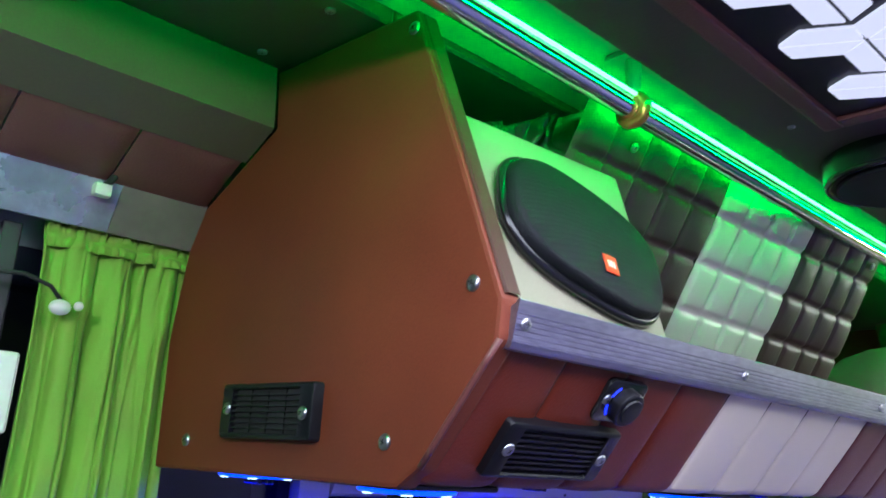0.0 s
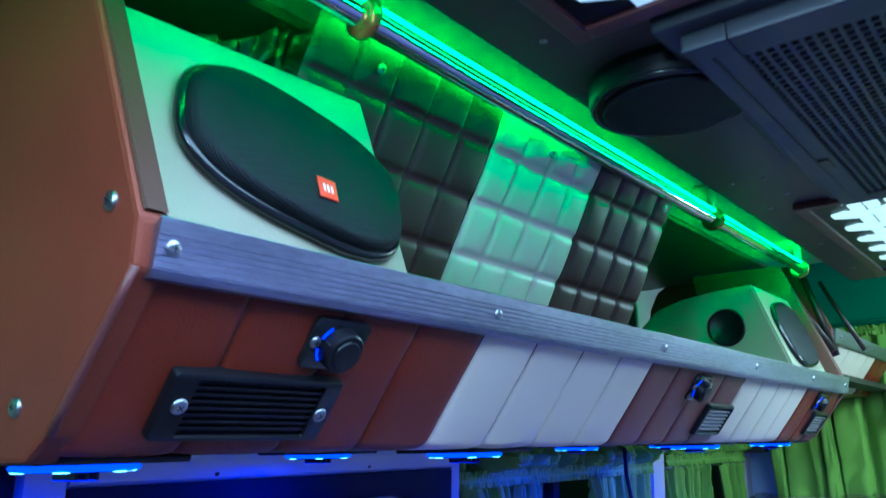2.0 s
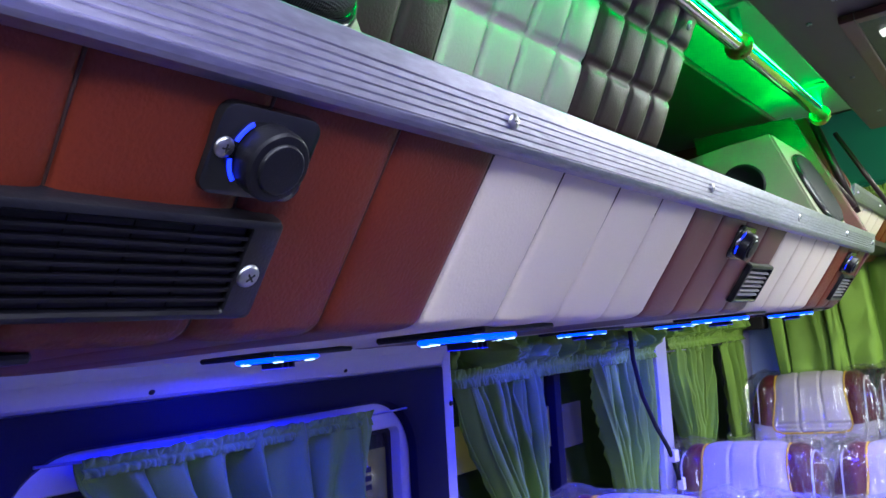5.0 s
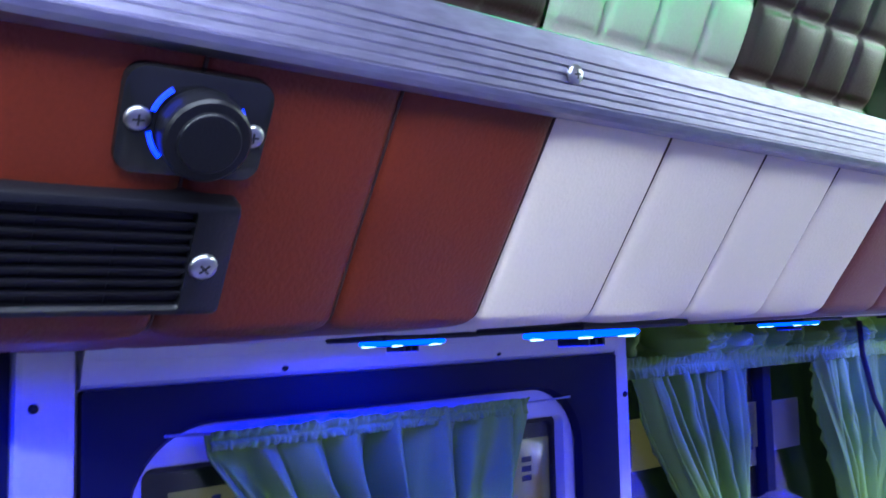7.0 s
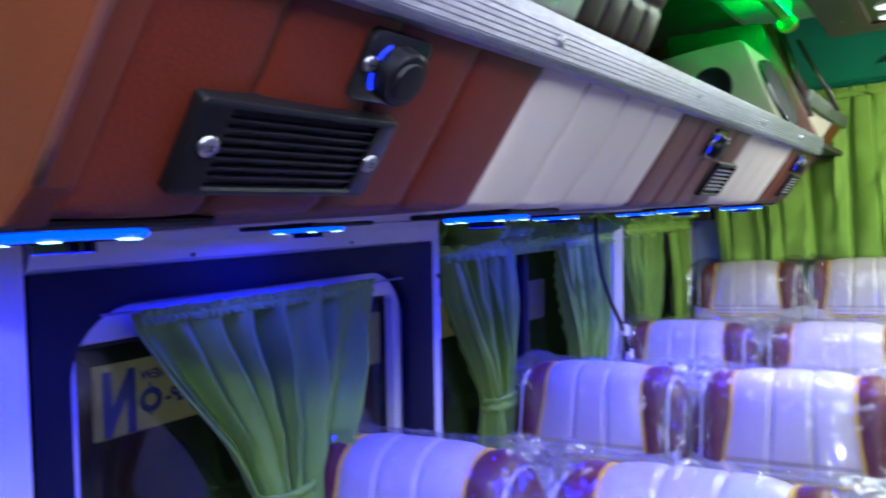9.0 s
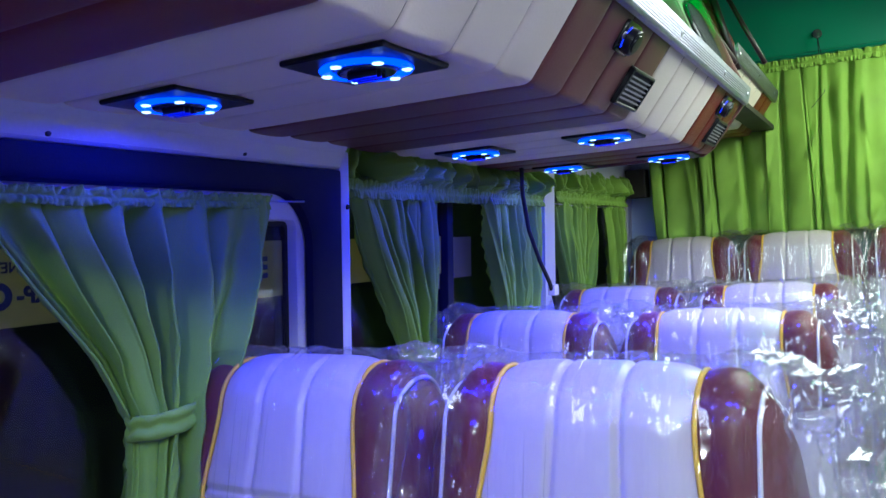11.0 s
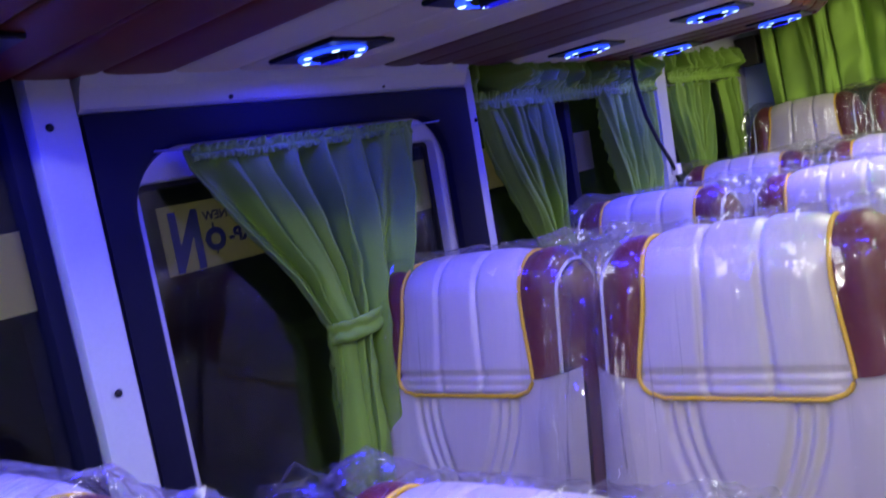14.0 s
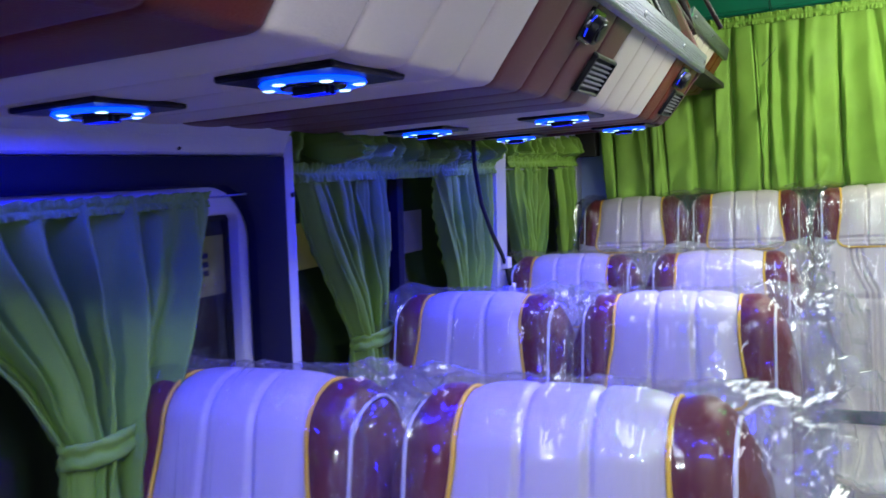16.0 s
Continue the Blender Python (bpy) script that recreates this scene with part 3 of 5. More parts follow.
def padding(rack, seams, colours, dx, dz):
    for (a, b), mat in zip(zip(seams, seams[1:]), colours):
        n = len(PROFILE)
        cols = [0, 0.012, 0.028, 0.05, 0.085, 0.14, 0.25, 0.4, 0.5, 0.6, 0.75, 0.86, 0.915, 0.95, 0.972, 0.988, 1]
        verts, faces = [], []
        for i, (p, nn) in enumerate(zip(PROFILE, NORMALS)):
            for t in cols:
                e = min(t, 1 - t) * (b - a)
                puff = (0.0034 * (1 - math.exp(-e / 0.0022)) + 0.0024 * (1 - abs(2 * t - 1) ** 4)) * min(1.0, (i + 0.7) / 2)
                wob = 0.0012 * noise.noise(Vector((i * 0.6, (a + t * (b - a)) * 17, 3.1)))
                q = p + nn * (puff + wob * (1 - abs(2 * t - 1) ** 4)) + Vector((dx, a + (b - a) * t, dz))
                verts.append(q)
        w = len(cols)
        for i in range(n - 1):
            for k in range(w - 1):
                faces.append((i * w + k, i * w + k + 1, (i + 1) * w + k + 1, (i + 1) * w + k))
        mesh_part("padded_channel", verts, faces, mat, rack)
        # Dark line along each seam deepens the groove's shade by colour.
        tube("seam", [p + nn * 0.0004 + Vector((dx, b, dz)) for p, nn in zip(PROFILE, NORMALS)], 0.0011, SEAM, rack, "sunken stitched seam, its groove's shade in the dark colour", seg=6)


def ribbed_strip(name, y0, y1, dx, dz, parent, slots):
    """The ribbed aluminium edge strip."""
    prof = [(-0.006, 1.642), (0.002, 1.642), (0.0035, 1.644)]
    for z in (1.6475, 1.6515, 1.6555, 1.6595, 1.6635, 1.6675):
        prof += [(0.0045, z - 0.0008), (0.0034, z - 0.0003), (0.0034, z + 0.0003), (0.0045, z + 0.0008)]
    prof += [(0.0045, 1.6778), (0.0039, 1.6785), (0.0026, 1.6785), (0.0012, 1.676), (-0.006, 1.672)]
    ob = part(name, prism([(x + dx + 0.2 * (z - 1.648), z + dz) for x, z in prof], y0, y1), ALU, parent, "ribbed brushed aluminium edge strip")
    for y in slots:
        screw((0.0072 + dx, y, 1.6605 + dz), (1, 0, -0.2), ob, 0.0052)
    return ob


def end_panel(name, parent, y, dx, dz, thick, mat, label, turn=0.06):
    pts = [(-0.112, 1.962), (0.002, 1.678), (0.0, 1.648), (-0.075, 1.552), (-0.098, 1.536), (-0.482, 1.534), (-0.491, 1.677), (-0.474, 1.779), (-0.448, 1.827), (-0.37, 1.869), (-0.322, 1.896), (-0.332, 1.965)]
    bm = bmesh.new()
    a = [bm.verts.new((x + dx, y + turn * x, z + dz)) for x, z in pts]
    b = [bm.verts.new((x + dx, y + turn * x + thick, z + dz)) for x, z in pts]
    bm.faces.new(a[::-1])
    bm.faces.new(b)
    for i in range(len(pts)):
        bm.faces.new((a[i], a[(i + 1) % len(pts)], b[(i + 1) % len(pts)], b[i]))
    bmesh.ops.recalc_face_normals(bm, faces=bm.faces)
    bmesh.ops.bevel(bm, geom=bm.edges[:], offset=0.004, segments=2, affect="EDGES", profile=0.6)
    return part(name, bm, mat, parent, label)


def air_vent(at, size, parent=None, mat=None, slats=7, group=""):
    """A louvred vent with its frame, slats and two screws, in the plane of the matrix."""
    w, h = size
    v = thing("air_vent", at.translation, "black plastic air vent with slats and two screws" if mat is BLACK or mat is None else "dark air vent with pale grey slats on the rack", "vent", group)
    mat = mat or BLACK
    at = at @ Matrix.Translation((0, 0, 0.0034 if mat is SLAT_GREY else 0.0052))
    slat_w = 0.0008 if mat is BLACK else 0.0013
    o = rounded(-w / 2, w / 2, -h / 2, h / 2, 0.0035, 5)
    grey = mat is SLAT_GREY
    side = 0.0065 if grey else 0.0185
    i = rounded(-w / 2 + side, w / 2 - side, -h / 2 + 0.0055, h / 2 - 0.0055, 0.0015, 5)
    n = len(o)
    rows = [[(x, y, -0.013) for x, y in o], [(x, y, 0.003) for x, y in o], [(x * 0.992, y * 0.97, 0.0055) for x, y in o], [(x * 0.975, y * 0.92, 0.0065) for x, y in o],
            [(x, y * 1.06, 0.0068) for x, y in i], [(x, y, 0.0055) for x, y in i], [(x, y, 0.0012) for x, y in i]]
    verts = [at @ Vector(p) for r in rows for p in r]
    faces = [(a * n + k, a * n + (k + 1) % n, (a + 1) * n + (k + 1) % n, (a + 1) * n + k) for a in range(6) for k in range(n)]
    sharp(mesh_part("frame", verts, faces, BLACK, v))
    bk = box_bm(-w / 2 + side - 0.0005, w / 2 - side + 0.0005, -h / 2 + 0.005, h / 2 - 0.005, 0.0, 0.0014)
    bk.transform(at)
    part("backing", bk, RUBBER, v)
    for k in range(slats):
        f = (k + 1) / (slats + 1)
        y = -h / 2 + 0.0055 + (h - 0.011) * f
        bm = box_bm(-w / 2 + side - 0.0007, w / 2 - side + 0.0007, y - slat_w, y + slat_w, 0.0005, 0.0052)
        bm.transform(at)
        part("slat", bm, mat, v)
    if grey:
        return v
    for k in (-1, 0, 1):
        bm = box_bm(k * w * 0.19 - 0.0006, k * w * 0.19 + 0.0006, -h / 2 + 0.0052, h / 2 - 0.0052, 0.0005, 0.0024)
        bm.transform(at)
        part("rib", bm, mat, v)
    for s in (-1, 1):
        screw(at @ Vector((s * (w / 2 - 0.012), 0.0 - 0.002 * s, 0.0065)), at.to_3x3() @ Vector((0, 0, 1)), v, 0.0062)
    return v


def socket_plate(at, group=""):
    """A square plate with a capped round socket and a light ring."""
    p = thing("power_socket", at.translation, "black capped charging socket with blue light ring", "socket", group)
    o = rounded(-0.029, 0.029, -0.0215, 0.0215, 0.008, 5)
    n = len(o)
    verts = [at @ Vector((x * f, y * f, z)) for f, z in ((1, -0.004), (1, 0.0035), (0.985, 0.0047), (0.95, 0.005)) for x, y in o]
    faces = [(a * n + k, a * n + (k + 1) % n, (a + 1) * n + (k + 1) % n, (a + 1) * n + k) for a in range(3) for k in range(n)] + [tuple(3 * n + k for k in range(n))]
    sharp(mesh_part("plate", verts, faces, BLACK_GLOSS, p))
    for a0, a1 in ((130, 165), (192, 228), (8, 32)):
        verts = []
        for k in range(7):
            a = radians(a0 + (a1 - a0) * k / 6)
            for r, z in ((0.0172, 0.0053), (0.0192, 0.0053), (0.0192, 0.006), (0.0172, 0.006)):
                verts.append(at @ Vector((r * math.cos(a), r * math.sin(a), z)))
        faces = [(k * 4 + j, k * 4 + (j + 1) % 4, k * 4 + 4 + (j + 1) % 4, k * 4 + 4 + j) for k in range(6) for j in range(4)]
        mesh_part("light_ring", verts, faces, SOCKET_GLOW, p, "glowing blue ring segment", smooth=False)
    sharp(part("cap", disc_bm(0.0172, 0.012, at @ Matrix.Translation((0.0015, -0.001, 0.011)), bevel=0.003, seg=36), BLACK, p, smooth=True))
    sharp(part("cap_rim", disc_bm(0.0125, 0.003, at @ Matrix.Translation((0.0015, -0.001, 0.0175)), bevel=0.001, top=0.012, seg=36), BLACK, p, smooth=True))
    for s in (-1, 1):
        screw(at @ Vector((s * 0.0225, -0.001 * s, 0.005)), at.to_3x3() @ Vector((0, 0, 1)), p, 0.005)
    return p


def puck_light(x, y):
    t = thing("reading_light", (x, y, 1.54), "round blue LED reading light on a black square plate", "light", "blue lights under the rack")
    bm = box_bm(x - 0.058, x + 0.058, y - 0.058, y + 0.058, 1.5345, 1.5405, bevel=0.002, seg=1)
    part("plate", bm, BLACK, t)
    n, verts, faces = 40, [], []
    for k in range(n):
        a = 2 * math.pi * k / n
        for j in range(8):
            b = 2 * math.pi * j / 8
            r = 0.039 + 0.006 * math.cos(b)
            verts.append((x + r * math.cos(a), y + r * math.sin(a), 1.5322 + 0.0028 * math.sin(b)))
    for k in range(n):
        for j in range(8):
            faces.append((k * 8 + j, k * 8 + (j + 1) % 8, ((k + 1) % n) * 8 + (j + 1) % 8, ((k + 1) % n) * 8 + j))
    mesh_part("light_ring", verts, faces, LED_BLUE, t, "glowing blue ring")
    for k in range(6):
        verts, faces = [], []
        for q in range(7):
            a = 2 * math.pi * (k + 0.2 + 0.24 * q / 6) / 6
            bulge = 0.0012 + 0.0042 * math.sin(math.pi * (q + 0.5) / 7)
            for r, z in ((0.039 - bulge, 1.5296), (0.039 + bulge, 1.5296), (0.039 + bulge * 0.7, 1.5286), (0.039 - bulge * 0.7, 1.5286)):
                verts.append((x + r * math.cos(a), y + r * math.sin(a), z))
        faces = [(q * 4 + e, q * 4 + (e + 1) % 4, q * 4 + 4 + (e + 1) % 4, q * 4 + 4 + e) for q in range(6) for e in range(4)] + [(3, 2, 1, 0), (24, 25, 26, 27)]
        mesh_part("led", verts, faces, LED_DOT, t, "bright round LED", smooth=False)
    sharp(part("nozzle", disc_bm(0.029, 0.006, Matrix.Translation((x, y, 1.5315)) @ Matrix.Rotation(math.pi, 4, "X"), seg=28, bevel=0.003), BLACK_GLOSS, t, smooth=True))
    for k in (-1, 0, 1):
        part("fin", box_bm(x - 0.016, x + 0.016, y + 0.008 * k - 0.0012, y + 0.008 * k + 0.0012, 1.523, 1.530), BLACK, t)
    return t


rack = thing("luggage_rack", (-0.27, 0.9, 1.53), "padded brown and cream overhead luggage rack", "luggage rack")
SEAMS = [0.003, 0.090, 0.180, 0.269, 0.363, 0.458, 0.557, 0.652, 0.745, 0.834, 0.926, 1.02, 1.117, 1.21, 1.31, 1.405, 1.50, 1.595, 1.69, 1.778]
COLOURS = [BROWN] * 4 + [CREAM] * 4 + [TAUPE] * 4 + [CREAM] * 4 + [BROWN] * 3
padding(rack, SEAMS, COLOURS, 0, 0)
ribbed_strip("edge_strip", 0.0045, 1.79, 0, 0, rack, (0.0155, 0.360, 0.744, 1.12, 1.48, 1.76))
ep = end_panel("end_panel", rack, -0.006, 0, 0, 0.022, PANEL_BROWN, "brown vinyl covered end board")
end_panel("end_panel", rack, 1.78, 0, 0, 0.016, TAUPE, "dark brown vinyl covered end board", 0)
part("rack_floor", box_bm(-0.535, -0.085, 0.0, 1.78, 1.56, 1.57), DARK_BOARD, rack)
part("rack_back", box_bm(-0.535, -0.50, 0.0, 1.78, 1.57, 1.97), DARK_BOARD, rack)
part("edge_board", box_bm(-0.02, -0.0115, 0.03, 1.78, 1.65, 1.668), DARK_BOARD, rack)
# Dark strip over the brown lip, its colour standing in for shade.
ed = bmesh.new()
low, high, outward = Vector((0.0005, 0, 1.682)), Vector((-0.1095, 0, 1.956)), Vector((0.928, 0, 0.3725))
rows = [[ed.verts.new(p + outward * f + Vector((0, -0.006 + 0.06 * p.x + y, 0))) for f, y in ((0.0008, 0.0035), (0.0026, 0.005), (0.0026, 0.0195), (0.0008, 0.021))] for p in (low, high)]
for k in range(3):
    ed.faces.new((rows[0][k], rows[0][k + 1], rows[1][k + 1], rows[1][k]))
part("edge_shade", ed, material("edge_shade_brown", (0.055, 0.02, 0.013), 0.5, vary=0.2, scale=12, bump=0.1, spec=0.25), rack, "thin dark strip that paints shade onto the front lip")
tube("edge_piping", [Vector((-0.001, -0.0035, 1.648)) + (Vector((-0.074, -0.0085, 1.553)) - Vector((-0.001, -0.0035, 1.648))) * k / 5 for k in range(6)], 0.0028, TAUPE, rack, "dark folded edge")
for sx, sz in ((-0.027, 1.692), (-0.113, 1.571), (-0.421, 1.565), (-0.114, 1.942)):
    screw((sx, -0.006 + 0.06 * sx, sz), (0, -1, 0), ep, 0.0068)
EV = Matrix(((1, 0, 0, -0.269), (0.06, 0, -1, -0.0222), (0, 1, 0, 1.5945), (0, 0, 0, 1)))
air_vent(EV, (0.145, 0.052), group="air vents on the rack")
air_vent(front_matrix(0.1275, 0.0295), (0.152, 0.055), group="air vents on the rack")
air_vent(front_matrix(1.058, 0.033), (0.112, 0.058), mat=SLAT_GREY, slats=6, group="air vents on the rack")
air_vent(front_matrix(1.69, 0.033), (0.112, 0.058), mat=SLAT_GREY, slats=6, group="air vents on the rack")
for y in (0.179, 0.928, 1.628):
    socket_plate(front_matrix(y, 0.0865, 0.001), "sockets on the rack")
for px, py in PUCKS:
    puck_light(px, py)

rack2 = thing("luggage_rack", (-0.3, 2.3, 1.66), "raised rear luggage rack in brown and cream", "luggage rack")
DX, DZ = -0.04, 0.135
padding(rack2, [1.93, 2.03, 2.15, 2.27, 2.39, 2.5, 2.6, 2.72], [BROWN] + [CREAM] * 4 + [BROWN] * 2, DX, DZ)
ribbed_strip("edge_strip", 1.925, 2.73, DX, DZ, rack2, (1.97, 2.3, 2.65))
end_panel("end_panel", rack2, 1.915, DX, DZ, 0.014, PANEL_BROWN, "brown vinyl covered end board", 0)
part("rack_floor", box_bm(-0.535, -0.05, 1.93, 2.75, 1.69, 1.705), DARK_BOARD, rack2)

# quilted cover inside the rack opening
quilt = thing("quilted_cover", (-0.15, 0.55, 1.57), "brown and pale quilted vinyl cover in the rack", "cover")


def quilt_point(y, s, puff):
    top = Vector((-0.090 + (y - 0.25) * 0.072, y, 1.940 - 0.022 * (y - 0.25) / 0.67))
    return top + Vector((-0.465, 0, -0.885)) * s + Vector((0.885, 0, -0.465)) * puff


def quilt_strip(y0, y1, cols, mat, name):
    rows, size, sub = 6, 0.0665, 12

    def f(u, v):
        cu, cvv = u * cols, v * rows
        a, b = abs(math.sin(math.pi * cu)), abs(math.sin(math.pi * cvv))
        puff = 0.0058 * (1 - (1 - a) ** 9) * (1 - (1 - b) ** 8) + 0.003 * a * b + 0.003 * noise.noise(Vector((u * 3 + y0 * 9, v * 4, 1.7)))
        return quilt_point(y0 + (y1 - y0) * u, v * rows * size - 0.0215, puff)
    grid("quilted_panel", cols * sub, rows * sub, f, mat, quilt, name)


quilt_strip(0.218, 0.500, 5, QUILT_DARK, "dark brown quilted vinyl")
quilt_strip(0.502, 0.724, 4, QUILT_PALE, "pale grey quilted vinyl")
quilt_strip(0.726, 0.940, 4, QUILT_DARK, "dark brown quilted vinyl")
for y in (0.299, 0.60, 0.905):
    screw(quilt_point(y, 0.018, 0.012), (0.885, 0, -0.465), quilt, 0.006)
for y in (0.60, 0.86):
    screw(quilt_point(y, 0.30, 0.011), (0.885, 0, -0.465), quilt, 0.006)


LINING = material("shiny_dark_lining", (0.016, 0.014, 0.013), 0.3, vary=0.3, scale=20, grain=300, bump=0.2)


def drape(u, v):
    y = 0.12 + 0.14 * u
    n = noise.noise(Vector((u * 3.2, v * 2.5, 5)))
    fold = 1 - 2 * abs(noise.noise(Vector((u * 5 + v * 2, v * 3 - u, 2))))
    crease = 1 - 2 * abs(noise.noise(Vector((u * 11 - v * 3, v * 8, 4))))
    return (-0.135 - 0.05 * (1 - u) - 0.05 * v + 0.03 * n + 0.018 * fold + 0.007 * crease, y, 1.955 - 0.22 * v - 0.055 * (1 - u) * (1 - v) + 0.008 * fold)


tagged(thicken(grid("loose_lining", 60, 50, drape, LINING), 0.003), "crumpled shiny dark lining beside the quilted cover", "cloth")


# loudspeakers
def grille_mesh(name, m, a, b, depth, mat, parent, label, power=2.8, tilt=0.0, seg=56):
    verts, faces = [], []
    rows = [(1.0, 0.0), (1.0, depth * 0.55), (0.985, depth * 0.8), (0.95, depth * 0.95), (0.9, depth), (0.6, depth * 1.08), (0.3, depth * 1.12)]
    for sc, z in rows:
        for k in range(seg):
            t = 2 * math.pi * k / seg
            c, s = math.cos(t), math.sin(t)
            x = a * sc * math.copysign(abs(c) ** (2 / power), c)
            y = b * sc * math.copysign(abs(s) ** (2 / power), s)
            verts.append(m @ Matrix.Rotation(tilt, 4, "Z") @ Vector((x, y, z)))
    verts.append(m @ Vector((0, 0, depth * 1.13)))
    for i in range(len(rows) - 1):
        for k in range(seg):
            faces.append((i * seg + k, i * seg + (k + 1) % seg, (i + 1) * seg + (k + 1) % seg, (i + 1) * seg + k))
    top = (len(rows) - 1) * seg
    faces += [(top + k, top + (k + 1) % seg, len(verts) - 1) for k in range(seg)]
    return mesh_part(name, verts, faces, mat, parent, label)


def slope_matrix(p, up, out):
    return Matrix(((0, up.x, out.x, p.x), (1, up.y, out.y, p.y), (0, up.z, out.z, p.z), (0, 0, 0, 1)))


sp = thing("speaker_box", (-0.16, 0.16, 1.57), "cream speaker box with oval black grille in the rack", "speaker", "speakers in the rack")
bm = bmesh.new()
lo = [(-0.10, 1.5705), (-0.032, 1.655), (-0.030, 1.672), (-0.099, 1.872), (-0.30, 1.872), (-0.30, 1.5705)]
prism(lo, 0.025, 0.285, bm)
for v in bm.verts:
    if v.co.z > 1.8 and v.co.y > 0.2:
        v.co.z += 0.008
bmesh.ops.bevel(bm, geom=bm.edges[:], offset=0.003, segments=2, affect="EDGES")
part("cabinet", bm, BOX_WHITE, sp)
s_up = Vector((-0.069, 0, 0.2)).normalized()
s_out = Vector((s_up.z, 0, -s_up.x))
gm = slope_matrix(Vector((-0.0622, 0.168, 1.767)), s_up, s_out)
grille_mesh("speaker_grille", gm, 0.110, 0.063, 0.022, MESH_BLACK, sp, "black mesh grille", 2.9, radians(-14))
tube("grille_rim", [gm @ Matrix.Rotation(radians(-14), 4, "Z") @ Vector((0.111 * math.copysign(abs(math.cos(t)) ** 0.69, math.cos(t)), 0.064 * math.copysign(abs(math.sin(t)) ** 0.69, math.sin(t)), 0.006)) for t in [2 * math.pi * k / 72 for k in range(72)]], 0.0055, BLACK_GLOSS, sp, "glossy black rim", closed=True)
bd = box_bm(-0.0098, 0.0098, -0.0098, 0.0098, 0, 0.0015, bevel=0.001)
BADGE = gm @ Matrix.Translation((0.006, -0.032, 0.0243)) @ Matrix.Rotation(radians(-4), 4, "Z")
bd.transform(BADGE)
badge = part("badge", bd, RED, sp, "orange-red square badge")
for k in (-1, 0, 1):
    q = box_bm(0.004 * k - 0.0011, 0.004 * k + 0.0011, -0.0036, 0.0036, 0.0014, 0.0018)
    q.transform(BADGE)
    part("badge_bar", q, PIPING_WHITE, badge)

sp2 = thing("speaker_box", (-0.16, 1.6, 1.57), "cream speaker box with round port and black grille", "speaker", "speakers in the rack")
bm = bmesh.new()
prism([(-0.10, 1.5705), (-0.03, 1.658), (-0.022, 1.675), (-0.092, 1.868), (-0.17, 1.862), (-0.25, 1.852), (-0.31, 1.835), (-0.36, 1.79), (-0.38, 1.5705)], 1.475, 1.745, bm)
bmesh.ops.bevel(bm, geom=bm.edges[:], offset=0.004, segments=2, affect="EDGES")
part("cabinet", bm, BOX_DIM, sp2)
pm = Matrix(((1, 0, 0, -0.153), (0, 0, -1, 1.475), (0, 1, 0, 1.780), (0, 0, 0, 1)))
verts, faces = [], []
for r, z in ((0.041, 0.0), (0.041, 0.003), (0.036, 0.004), (0.034, 0.002), (0.033, 0.0012)):
    for k in range(32):
        t = 2 * math.pi * k / 32
        verts.append(pm @ Vector((r * math.cos(t), r * math.sin(t), z)))
for i in range(4):
    for k in range(32):
        faces.append((i * 32 + k, i * 32 + (k + 1) % 32, i * 32 + 32 + (k + 1) % 32, i * 32 + 32 + k))
faces.append(tuple(128 + k for k in range(32)))
mesh_part("bass_port", verts, faces, BLACK, sp2, "round glossy black port")
gm2 = slope_matrix(Vector((-0.0545, 1.615, 1.768)), Vector((-0.072, 0, 0.193)).normalized(), Vector((0.193, 0, 0.072)).normalized())
grille_mesh("speaker_grille", gm2, 0.108, 0.074, 0.010, MESH_BLACK, sp2, "black mesh grille", 2.9, radians(9))
tube("grille_rim", [gm2 @ Matrix.Rotation(radians(9), 4, "Z") @ Vector((0.109 * math.copysign(abs(math.cos(t)) ** 0.69, math.cos(t)), 0.075 * math.copysign(abs(math.sin(t)) ** 0.69, math.sin(t)), 0.003)) for t in [2 * math.pi * k / 72 for k in range(72)]], 0.0045, BLACK_GLOSS, sp2, "glossy black rim", closed=True)

# chrome rail with its green light strip
rail = thing("grab_rail", (-0.03, 0.6, 1.93), "chrome ceiling rail with a glowing green LED strip", "rail")
RY0, RY1 = -0.92, 1.665
tube("rail_tube", [(-0.034 + 0.004 * math.sin(k), RY0 + (RY1 - RY0) * k / 8, 1.921) for k in range(9)], 0.0115, CHROME, rail, "chrome tube", seg=18)
part("led_strip", box_bm(-0.0285, -0.0252, RY0, RY1, 1.9328, 1.9360, bevel=0.0006), LED_GREEN, rail, "glowing green LED strip")
for y in (-0.66, 0.221, 1.105, 1.655):
    c = tube("clamp", [(-0.034 + 0.0145 * math.cos(a), y, 1.921 + 0.0145 * math.sin(a)) for a in [2 * math.pi * k / 20 for k in range(20)]], 0.0065, COPPER, rail, "copper coloured clamp ring", closed=True)
    part("bracket", disc_bm(0.008, 0.048, Matrix.Translation((-0.034, y, 1.956)), seg=14), COVE, rail)
    part("bracket_foot", box_bm(-0.058, -0.012, y - 0.018, y + 0.018, 1.977, 1.9835, bevel=0.002), COVE, rail)

# poles behind the rack
for k, (a, b) in enumerate((((-0.15, 1.845, 1.972), (-0.03, 1.86, 1.75)), ((-0.085, 1.87, 1.96), (-0.03, 1.885, 1.74)), ((-0.05, 1.90, 1.93), (0.03, 1.905, 1.75)))):
    pl = thing("support_pole", a, "dark brown support pole between the racks", "pole", "poles behind the rack")
    tube("pole", [a, b], 0.009 if k < 2 else 0.0055, POLE_BROWN, pl)

